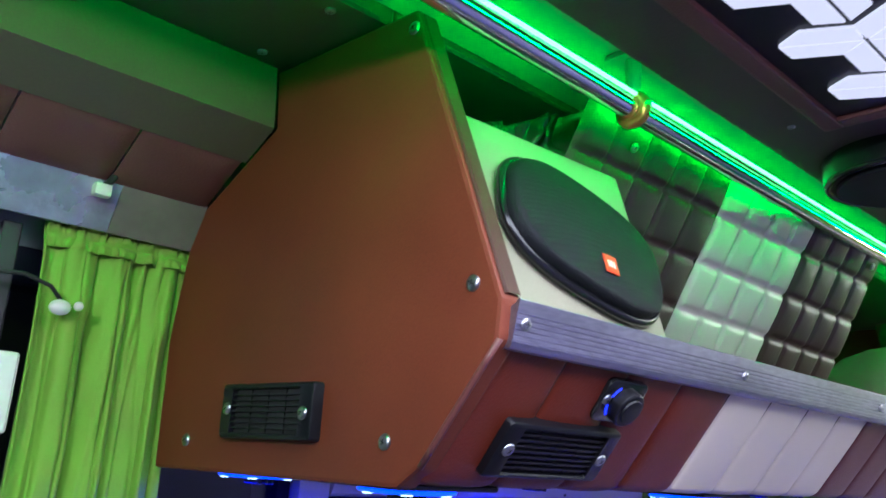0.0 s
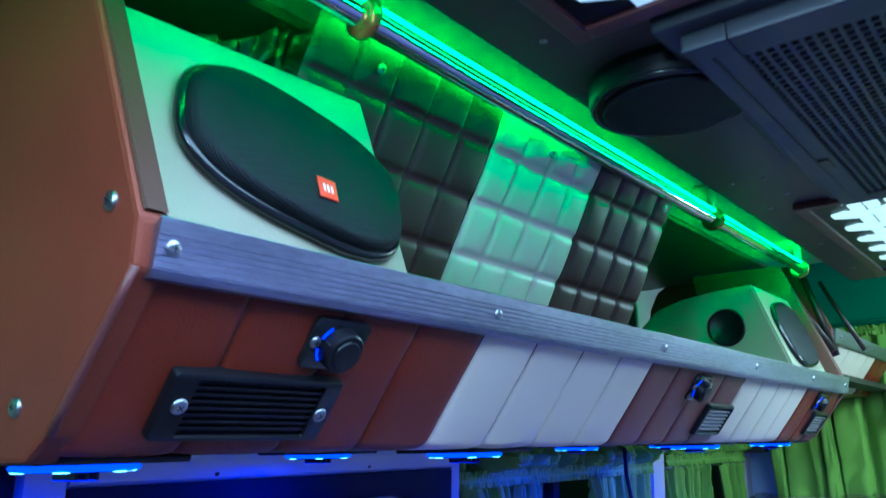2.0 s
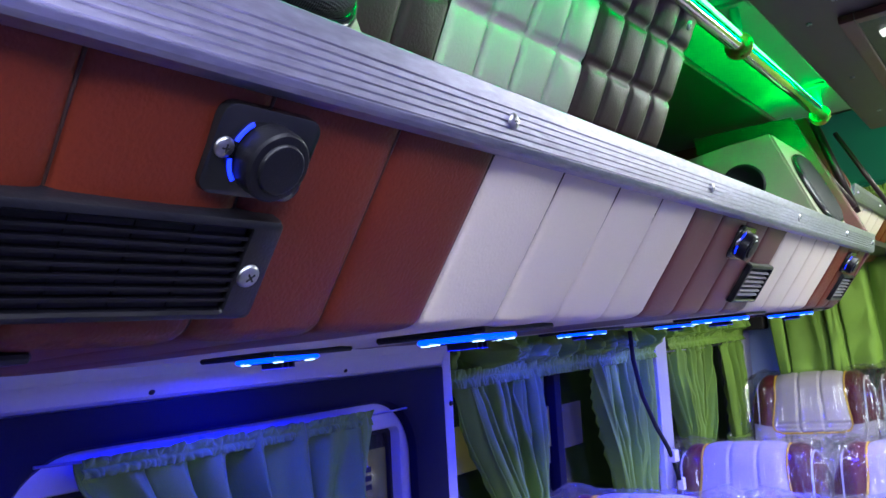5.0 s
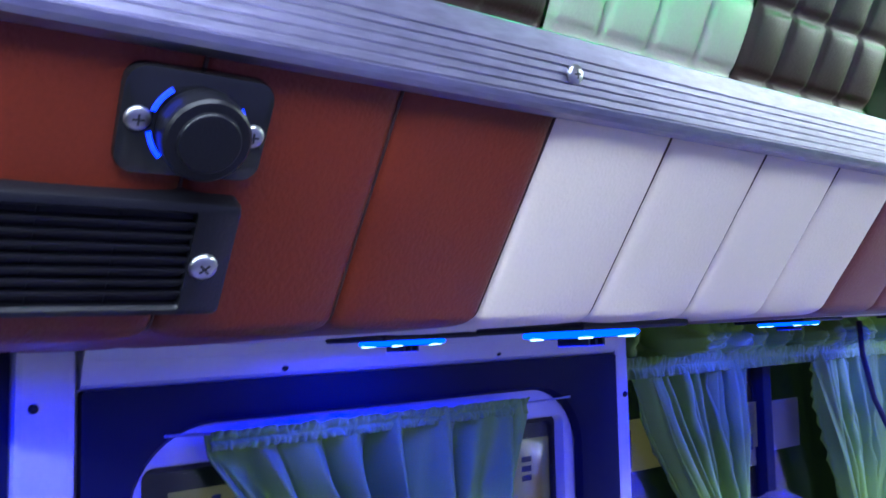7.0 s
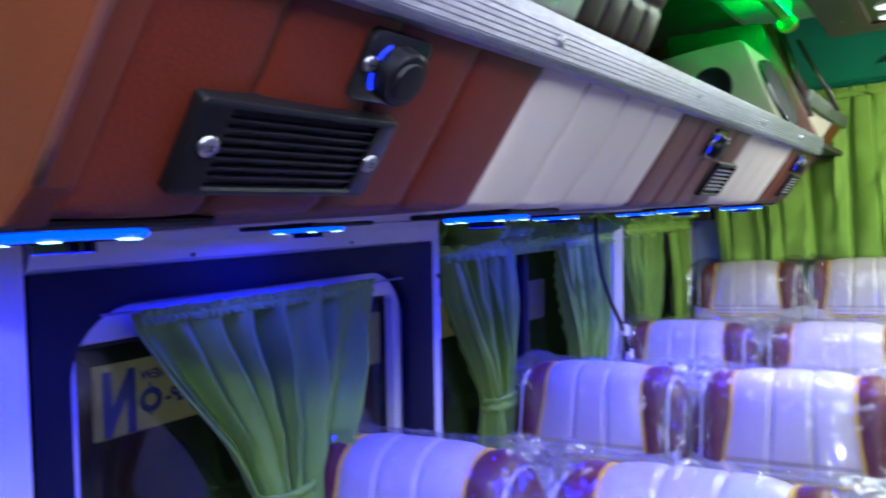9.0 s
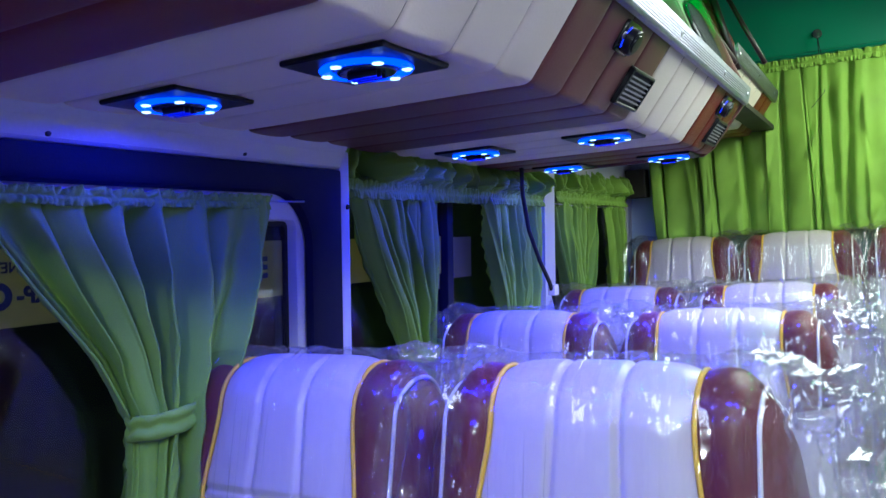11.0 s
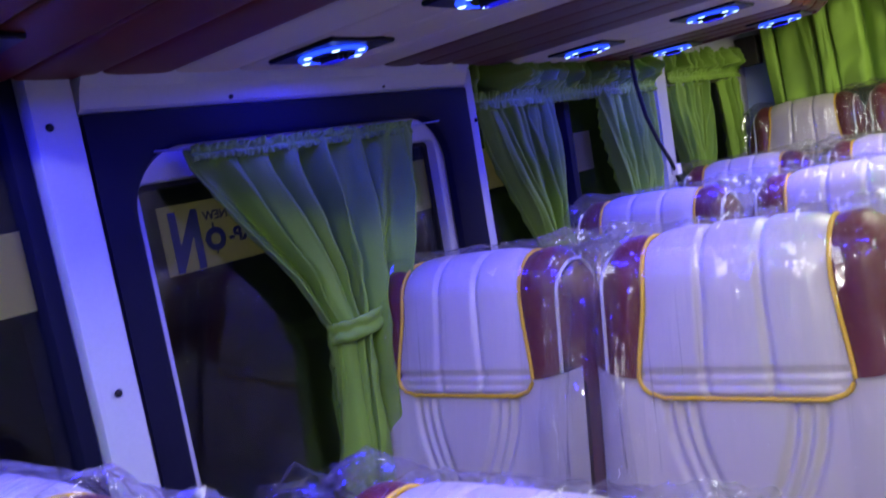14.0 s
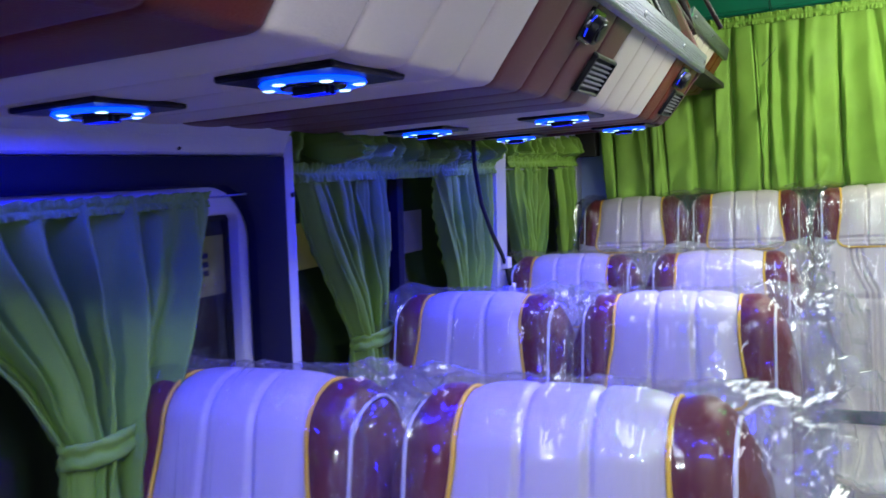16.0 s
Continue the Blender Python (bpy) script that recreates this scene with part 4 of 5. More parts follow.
# ---------------------------------------------------------------- ceiling fittings
def light_panel(x0, x1, y0, y1, mat, d):
    """A ceiling light with bright three-armed cells behind a black mask."""
    p = thing("ceiling_light", ((x0 + x1) / 2, (y0 + y1) / 2, 1.926), "ceiling light panel with a bright Y-shaped lattice", "light", "ceiling light panels")
    part("mask", box_bm(x0, x1, y0, y1, 1.9195, 1.9255), BLACK, p)
    for s in ((x0 - 0.02, x0, y0 - 0.02, y1 + 0.02), (x1, x1 + 0.02, y0 - 0.02, y1 + 0.02), (x0, x1, y0 - 0.02, y0), (x0, x1, y1, y1 + 0.02)):
        part("frame", box_bm(*s, 1.914, 1.9255, bevel=0.003), TAUPE, p)
    w, ln = d * 0.215, d * 0.640

    def kept(pts, axis, limit, sign):
        """The part of an outline on one side of a line."""
        out = []
        for p0, p1 in zip(pts, pts[1:] + pts[:1]):
            d0, d1 = sign * (p0[axis] - limit), sign * (p1[axis] - limit)
            if d0 <= 0:
                out.append(p0)
            if d0 * d1 < 0:
                f = d0 / (d0 - d1)
                out.append((p0[0] + (p1[0] - p0[0]) * f, p0[1] + (p1[1] - p0[1]) * f))
        return out
    j = 0
    yy = y0 - d
    while yy < y1 + d:
        xx = x0 - d + (d * 0.866 if j % 2 else 0)
        while xx < x1 + d:
            for k in range(3):
                a = radians(90 + 120 * k)
                ca, sa = math.cos(a), math.sin(a)
                slit = 0.0021 if k == 0 else 0.0011
                for side in (1, -1):
                    loc = [(0.002, slit * side), (ln, slit * side), (ln - 0.577 * w, w * side), (0.577 * w, w * side)]
                    pts = [(xx + ca * u - sa * v, yy + sa * u + ca * v) for u, v in loc]
                    if any(q[0] < x0 + 0.012 for q in pts):
                        continue
                    for axis, limit, sign in ((0, x1 - 0.003, 1), (1, y0 + 0.003, -1), (1, y1 - 0.003, 1)):
                        pts = kept(pts, axis, limit, sign)
                    if len(pts) < 3:
                        continue
                    if side < 0:
                        pts = pts[::-1]
                    m = len(pts)
                    verts = [(q[0], q[1], 1.9165) for q in pts] + [(q[0], q[1], 1.9192) for q in pts]
                    faces = [tuple(range(m))[::-1], tuple(range(m, 2 * m))] + [(i, (i + 1) % m, m + (i + 1) % m, m + i) for i in range(m)]
                    mesh_part("light_cell", verts, faces, mat, p, smooth=False)
            xx += d * 1.732
        yy += d * 0.5
        j += 1
    return p


# Made-up housing for the rear fill, kept outside the camera's view.
rear_fill = thing("ceiling_light", (0.6, 2.36, 1.94), "small added fill lamp over the rear seats, out of view", "light", "ceiling light panels")
part("diffuser", box_bm(0.49, 0.71, 2.20, 2.52, 1.94, 1.96, bevel=0.004), LED_PANEL_WARM, rear_fill)
part("mount", box_bm(0.52, 0.68, 2.24, 2.48, 1.96, 2.189), BLACK, rear_fill)
# Invented housing round the front fill lamp, behind the camera.
front_fill = thing("ceiling_light", (0.40, -1.03, 1.926), "slim added fill lamp near the front, out of view", "light", "ceiling light panels")
part("diffuser", box_bm(0.28, 0.52, -1.09, -1.015, 1.85, 1.90, bevel=0.004), LED_PANEL_WARM, front_fill)
part("mount", box_bm(0.30, 0.50, -1.085, -1.02, 1.90, 1.9255), BLACK, front_fill)
# Plain black housing invented to stand behind the outside fill.
yard = thing("outside_fill", (-3.2, 0.45, 2.3), "unseen housing added for the fill light outside the bus", "lamp")
part("head", box_bm(-2.85, -2.63, 0.27, 0.63, 2.2, 2.5, bevel=0.02), BLACK, yard)
part("arm", box_bm(-3.2, -2.85, 0.42, 0.48, 2.32, 2.38, bevel=0.01), BLACK, yard)
light_panel(0.115, 0.80, -0.62, 0.36, LED_PANEL, 0.105)
light_panel(0.115, 0.80, 1.14, 1.78, LED_PANEL_WARM, 0.105)

cs = thing("ceiling_speaker", (0.125, 0.535, 1.926), "round black speaker on the ceiling", "speaker")
sharp(part("housing", disc_bm(0.088, 0.03, Matrix.Translation((0.125, 0.535, 1.911)) @ Matrix.Rotation(math.pi, 4, "X"), seg=48, bevel=0.008), BLACK, cs, smooth=True))
sharp(part("cone_cover", disc_bm(0.074, 0.006, Matrix.Translation((0.125, 0.535, 1.893)) @ Matrix.Rotation(math.pi, 4, "X"), seg=48, bevel=0.004), MESH_BLACK, cs, smooth=True))
tube("rim", [(0.125 + 0.083 * math.cos(a), 0.535 + 0.083 * math.sin(a), 1.8975) for a in [2 * math.pi * k / 48 for k in range(48)]], 0.004, BLACK_GLOSS, cs, closed=True)

ac = thing("air_conditioner", (0.4, 0.73, 1.926), "charcoal ceiling air conditioner with slotted intake grille", "air conditioner")
AX0, AX1, AY0, AY1 = 0.185, 0.74, 0.41, 1.045
part("housing", box_bm(AX0 - 0.02, AX1 + 0.02, AY0 - 0.02, AY1 + 0.02, 1.905, 1.9255, bevel=0.006), GREY_ABS, ac)
fr = bmesh.new()
for s in ((AX0, AX0 + 0.042, AY0, AY1), (AX1 - 0.042, AX1, AY0, AY1), (AX0 + 0.042, AX1 - 0.042, AY0, AY0 + 0.04), (AX0 + 0.042, AX1 - 0.042, AY1 - 0.04, AY1)):
    box_bm(*s, 1.887, 1.905, bevel=0.003, bm=fr)
part("grille_frame", fr, GREY_ABS, ac)
part("seam", box_bm(AX0 + 0.018, AX0 + 0.021, AY0 + 0.03, AY1 - 0.03, 1.8855, 1.888), BLACK, ac)
part("latch", box_bm(AX0 + 0.022, AX0 + 0.036, 0.80, 0.84, 1.884, 1.888, bevel=0.002), BLACK, ac, "small dark catch")
gl = bmesh.new()
n = 0
for i in range(46):
    x = AX0 + 0.046 + i * 0.0108
    if x > AX1 - 0.046:
        break
    box_bm(x, x + 0.0042, AY0 + 0.04, AY1 - 0.04, 1.890, 1.898, bm=gl)
for k in range(44):
    y = AY0 + 0.046 + k * 0.0127
    if y > AY1 - 0.044:
        break
    box_bm(AX0 + 0.042, AX1 - 0.042, y, y + 0.0042, 1.8905, 1.897, bm=gl)
tagged(part("intake_grille", gl, GREY_ABS, ac, "slotted intake grille"), kind="stuff")
for x, y in ((0.065, 0.37), (0.054, 0.943), (0.06, 1.116), (0.06, 1.45), (0.06, 1.75), (0.08, 0.05), (0.09, -0.3), (0.10, 0.95), (0.105, 1.05)):
    structure(screw((x, y, 1.9255), (0, 0, -1), radius=0.0042, name="trim_screw"), "small bright ceiling screw", "screw")
for x, y in ((-0.307, -0.061), (-0.185, -0.06)):
    structure(screw((x, y, 1.9675), (0, 0, -1), radius=0.0055, name="trim_screw"), "small bright ceiling screw", "screw")

# ---------------------------------------------------------------- seats
def seat_shape(u, s, off, H, Y, W, droop=0.062):
    """A place on the back of a seat: u across from -1 to 1, s along its outline from the front, over the top and down the
    back (0 is where the front meets the top curve), off is the distance out from it."""
    a = abs(u)
    drop = droop * max(0.0, (a - 0.70) / 0.30) ** 2.4
    th = 0.052 * (1 - 0.35 * max(0.0, (a - 0.6) / 0.4) ** 2)
    slope = 0.24
    n = math.hypot(1, slope)
    up, fwd = Vector((0, slope / n, 1 / n)), Vector((0, -1 / n, slope / n))
    top = Vector((0, Y, H - drop)) - up * th
    if s <= 0:
        p = top + fwd * th + up * s
        nn = fwd
    elif s < math.pi:
        nn = fwd * math.cos(s) + up * math.sin(s)
        p = top + nn * th
    else:
        p = top - fwd * th - up * (s - math.pi)
        nn = -fwd
    p = p + nn * off
    # bolsters stand forward of the middle
    if s < 1.2:
        p = p + fwd * 0.018 * max(0.0, (a - 0.5) / 0.5) ** 1.5 * min(1, (1.2 - s))
    return Vector((u * W, 0, 0)) + p


def pad_edge(v):
    """Half width of the head cushion, v from its lower end to the back of the top."""
    f = min(1.0, v / 0.5)
    return 0.645 - 0.08 * f * f * (3 - 2 * f) + 0.03 * max(0.0, v - 0.5)


S_LOW, S_PAD0, S_PAD1 = -0.62, -0.135, 2.75


def brow(u):
    """Where the dark upper sides end, level across the seat."""
    return S_PAD0 + 0.022 + 0.058 * max(0.0, (abs(u) - 0.70) / 0.30) ** 2.4



def s_of(v, s0, s1):
    """The outline at even lengths: metres on the flat, radians round the top."""
    def metres(s):
        return s if s <= 0 else (s * 0.052 if s < math.pi else math.pi * 0.052 + s - math.pi)
    ln = metres(s0) + (metres(s1) - metres(s0)) * v
    return ln if ln <= 0 else (ln / 0.052 if ln < math.pi * 0.052 else ln - math.pi * 0.052 + math.pi)


def build_seat(x, Y, H, cushion, label, W=0.182):
    seat = thing("bus_seat", (x, Y - 0.1, H - 0.83), label, "seat", "rows of bus seats")
    base = Vector((x, 0, 0))

    def f(u0, u1, s0, s1, puff=0.0, level=False, chan=None):
        def g(u, v):
            uu = u0 + (u1 - u0) * u
            s = s_of(v, s0, brow(uu) if level else s1)
            off = 0.002 + puff * (1 - abs(2 * u - 1) ** 4)
            if chan:
                off -= chan(uu, s)
            return base + seat_shape(uu, s, off, H, Y, W)
        return g

    # lower back with its V seams
    def vee(uu, s):
        k = max(0.0, (-s - 0.14) / 0.13)
        c = 0.16 + 0.22 * math.cos(min(1.0, k) * math.pi * 0.5)
        d = abs(abs(uu) - c)
        groove = 0.007 * math.exp(-(d / 0.026) ** 2) + 0.007 * math.exp(-((d - 0.085) / 0.026) ** 2)
        line = 0.007 * math.exp(-((s + 0.29) / 0.006) ** 2)
        return groove * (1 if -0.29 < s < -0.13 else 0.7) + line
    grid("lower_back", 130, 70, f(-0.985, 0.985, S_LOW, S_PAD0 + 0.02, 0.004, True, chan=vee), SEAT_WHITE, seat, "pearl white padded back with curved seams")
    # dark lower side bolsters
    for sd in (-1, 1):
        def lower(u, v, sd=sd):
            s = -0.60 + 0.35 * v
            inner = 0.985 - 0.34 * math.sin((1 - v) * math.pi / 2) ** 0.8
            uu = sd * (inner + (1.0 - inner) * u)
            return base + seat_shape(uu, s, 0.011 + 0.008 * math.sin(math.pi * min(1, u)), H, Y, W)
        grid("lower_bolster", 8, 20, lower, SEAT_BROWN, seat, "maroon lower side bolster")
    # dark sides of the head end
    for sd in (-1, 1):
        def side(u, v, sd=sd):
            inner = pad_edge(v) - 0.02
            uu = sd * (inner + (0.86 - inner) * u)
            s = s_of(v, brow(uu), S_PAD1)
            return base + seat_shape(uu, s, 0.005 + 0.005 * math.sin(math.pi * u), H, Y, W)
        grid("side_bolster", 14, 36, side, SEAT_BROWN, seat, "maroon upper side panel")

        def flank(u, v, sd=sd):
            s = s_of(v, brow(0.94), S_PAD1)
            uu = sd * (0.875 + 0.125 * u)
            return base + seat_shape(uu, s, 0.004 * (1 - u), H, Y, W)
        grid("side_panel", 6, 36, flank, SEAT_BROWN, seat, "maroon flank")
        tube("white_piping", [base + seat_shape(sd * 0.868, s_of(k / 40, brow(0.868), S_PAD1), 0.006, H, Y, W) for k in range(41)], 0.0024, PIPING_WHITE, seat, "white piping", seg=8)

        def cheek(u, v, sd=sd):
            s0 = S_LOW + (math.pi + 0.6 - S_LOW) * v
            p = base + seat_shape(sd * 1.0, s0, 0.0, H, Y, W)
            q = base + seat_shape(sd * 1.0, S_LOW if s0 < 1.57 else math.pi + 0.6, 0.0, H, Y, W)
            mid = base + seat_shape(sd * 1.0, 1.57, -0.05, H, Y, W)
            t = min(1, max(0, (p.z - (H - 0.75)) / 0.75))
            c = Vector((x + sd * W * 1.0, Y - 0.24 * (H - p.z) + 0.0, min(p.z, H - 0.16)))
            return p.lerp(c, u) + Vector((sd * 0.012 * math.sin(math.pi * u * 0.5), 0, 0))
        grid("cheek", 5, 50, cheek, SEAT_BROWN, seat, "maroon side of the back")

    # head cushion with three padded channels and stitched lower edge
    def chan(u, v, s):
        d = min(abs(u - 0.34), abs(u - 0.66))
        g = 0.0062 * math.exp(-(d / 0.018) ** 2)
        if v < 0.14:
            g += 0.006 * math.exp(-((v - 0.055) / 0.012) ** 2) + 0.006 * math.exp(-((v - 0.10) / 0.012) ** 2)
        return g

    def corner(u, v):
        lim = 1.0
        if v < 0.10:
            lim = 0.74 + 0.26 * math.sqrt(max(0.0, 1 - (1 - v / 0.10) ** 2))
        return lim

    def head(u, v):
        s = s_of(v, S_PAD0, S_PAD1)
        e = pad_edge(v) * corner(u, v)
        uu = e * (2 * u - 1)
        off = 0.004 + 0.011 * (1 - abs(2 * u - 1) ** 6) * (1 - (1 - min(1, v / 0.05)) ** 3) - chan(u, v, s)
        return base + seat_shape(uu, s, off, H, Y, W)
    grid("head_cushion", 66, 66, head, SEAT_WHITE, seat, "pearl white channelled head cushion")
    pipe = []
    for k in range(50):
        v = 1 - k / 49
        pipe.append((-pad_edge(v) * corner(0, v), v))
    for k in range(1, 12):
        pipe.append((-0.49 + 0.98 * k / 12, 0.0))
    for k in range(50):
        v = k / 49
        pipe.append((pad_edge(v) * corner(0, v), v))
    tube("yellow_piping", [base + seat_shape(u, s_of(v, S_PAD0, S_PAD1), 0.0075, H, Y, W) for u, v in pipe], 0.0027, PIPING_YELLOW, seat, "yellow piping", seg=8)

    # plain rear of the back
    grid("back_shell", 24, 20, f(-1.0, 1.0, S_PAD1 - 0.2, math.pi + 0.6, 0.0), SEAT_BROWN, seat, "maroon back")
    if cushion:
        yb = Y - 0.24 * 0.78
        def cush(u, v):
            a = 2 * math.pi * v
            c, s = math.cos(a), math.sin(a)
            uu = 2 * u - 1
            e = (1 - abs(uu) ** 8) ** 0.25
            yy = 0.23 * math.copysign(abs(c) ** 0.5, c) * e
            zz = 0.07 * math.copysign(abs(s) ** 0.5, s) * e
            return Vector((x + uu * W, yb - 0.22 + yy, H - 0.74 + zz))
        grid("seat_cushion", 24, 40, cush, SEAT_WHITE, seat, "pearl white seat cushion")
        part("seat_base", box_bm(x - W * 0.8, x + W * 0.8, yb - 0.38, yb - 0.02, 0.0, H - 0.80, bevel=0.01), BLACK, seat)
    return seat


def build_cover(x, Y, H, seed, W=0.190):
    """A loose bag of clear film over one seat: tight across the head cushion, standing off the corners in crumpled folds."""
    cover = thing("plastic_seat_cover", (x, Y, H - 0.4), "crumpled clear plastic film over the bus seat", "plastic cover", "film covers on the seats")

    def ridge(p):
        return 1 - 2 * abs(noise.noise(p))

    def g(uu, v):
        a = abs(uu)
        s = s_of(v, -0.58, math.pi + 0.25)
        c = max(-1.0, min(1.0, uu))
        loose = min(1.0, max(0.0, (a - 0.52) / 0.3))
        loose = loose * loose * (3 - 2 * loose)
        down = max(0.0, -s - 0.1)
        p = Vector((x, 0, 0)) + seat_shape(c * 0.99, s, 0.021, H, Y, W, 0.062 - 0.037 * loose)
        n1 = noise.noise(Vector((uu * 4 + seed, s * 3.4, seed * 0.7)))
        r1 = ridge(Vector((uu * 6 + s * 1.5 + seed, s * 3.0 - uu * 2, seed + 5)))
        r2 = ridge(Vector((uu * 13 - s * 2 + seed, s * 7 + uu * 3, seed + 9)))
        r3 = ridge(Vector((uu * 27 + seed, s * 13, seed + 2)))
        pull = ridge(Vector((uu * 7 + 0.35 * s + seed, s * 0.7 + uu, seed + 3)))
        fine = ridge(Vector((uu * 17 - 0.6 * s + seed, s * 1.6, seed + 6)))
        taut = 0.0022 * n1 + 0.0014 * r1 + 0.020 * max(0.0, pull - 0.8) + 0.012 * max(0.0, fine - 0.8)
        crumple = 0.012 * (0.3 + n1) + 0.010 * r1 + 0.004 * r2 + 0.0012 * r3
        d = (p - Vector((x, Y - 0.03, H - 0.14))).normalized()
        p += d * (taut + loose * crumple * (1.0 + 2.0 * max(0.0, a - 0.85)))
        p.y -= 0.012 * loose * down / 0.4
        if a > 1.0:
            e = (a - 1) / 0.18
            p.x += math.copysign(0.030 * e * (1 + 0.5 * n1 + 0.35 * r2), uu)
            p.z += 0.012 * n1 * e + 0.006 * r3 * e
            p.y += 0.010 * r2 * e
        return p
    for name, a0, a1, nu, mat, label in (("side_film", -1.18, -0.56, 40, FILM, "crumpled loose film"), ("top_film", -0.56, 0.56, 110, TAUT, "tight clear film"),
                                         ("side_film", 0.56, 1.18, 40, FILM, "crumpled loose film")):
        grid(name, nu, 96, lambda u, v: g(a0 + (a1 - a0) * u, v), mat, cover, label)
    return cover


ROWS_OF_SEATS = [(0.235, 1.110), (0.71, 1.219), (1.385, 1.210), (2.05, 1.212), (2.735, 1.335)]
k = 0
for r, (yy, hh) in enumerate(ROWS_OF_SEATS):
    xs = (-0.385, -0.005) if r < 4 else (-0.36, 0.005, 0.385)
    for xx in xs:
        if r == 0 and xx < -0.2:
            xx, yy, hh = -0.402, 0.02, 1.180
        elif r == 0:
            xx, yy, hh = -0.062, 0.235, 1.099
        build_seat(xx, yy, hh, True, "maroon and pearl white bus seat under clear plastic")
        build_cover(xx, yy, hh, 3.7 * k + 1.3)
        k += 1


def sleeve(x0, x1, Y, H, seed):
    """The baggy end of a film cover that stands out past the seat."""
    def g(u, v):
        xx = x0 + (x1 - x0) * u
        n1 = noise.noise(Vector((u * 3 + seed, v * 3, seed)))
        r1 = 1 - 2 * abs(noise.noise(Vector((u * 5 + seed, v * 6 + u * 2, seed + 4))))
        r2 = 1 - 2 * abs(noise.noise(Vector((u * 12 + seed, v * 15 - u * 3, seed + 7))))
        th = 0.05 * (1 - u) ** 0.7 + 0.012
        a = math.pi * 2 * v
        z = H - 0.04 - 0.09 * u - 0.10 + (0.13 - 0.04 * u) * math.sin(a)
        y = Y - 0.06 + th * math.cos(a) * (1 + 0.4 * n1)
        return Vector((xx + 0.014 * r1 + 0.0025 * r2, y + 0.016 * r1 + 0.003 * r2, z + 0.022 * n1 * u + 0.010 * r1 + 0.002 * r2))
    ob = grid("plastic_seat_cover", 44, 90, g, SLEEVE)
    return tagged(ob, "baggy cloudy end of a plastic seat cover", "plastic cover", "film covers on the seats")


for j, (yy, hh) in enumerate(ROWS_OF_SEATS[:4]):
    dx = -0.057 if j == 0 else 0.0
    sleeve(0.165 + dx, 0.31 + dx, yy, hh, 2.1 + j)


sleeve(-0.232, -0.325, 0.235, 1.125, 8.6)
sleeve(-0.232, -0.15, 0.02, 1.225, 5.2)


# ---------------------------------------------------------------- curtains
def heading(y0, y1, z, x, seed, parent, tall=0.024, across=False):
    """The frilled band along the top of a curtain, gathered on its wire."""
    def g(u, v):
        y = y0 + (y1 - y0) * u
        fine = noise.noise(Vector((y * 170, v * 1.5, seed + 3)))
        wide = noise.noise(Vector((y * 62, v * 0.7, seed)))
        pinch = 1 - 0.85 * math.exp(-((v - 0.52) / 0.13) ** 2)
        edge = 0.5 + abs(2 * v - 1)
        proud = 0.007 + (0.0050 * fine + 0.0060 * wide) * pinch * edge + 0.003 * pinch
        along = y + 0.003 * noise.noise(Vector((y * 90, v * 2, seed + 6)))
        zz = z + 0.012 - tall * v + (0.004 * wide + 0.002 * fine) * (1 if v < 0.3 else 0.5)
        return (along, x - proud, zz) if across else (x + proud, along, zz)
    return thicken(grid("heading", int((y1 - y0) * 1100), 14, g, CURTAIN, parent, "frilled gathered heading"), 0.0018)


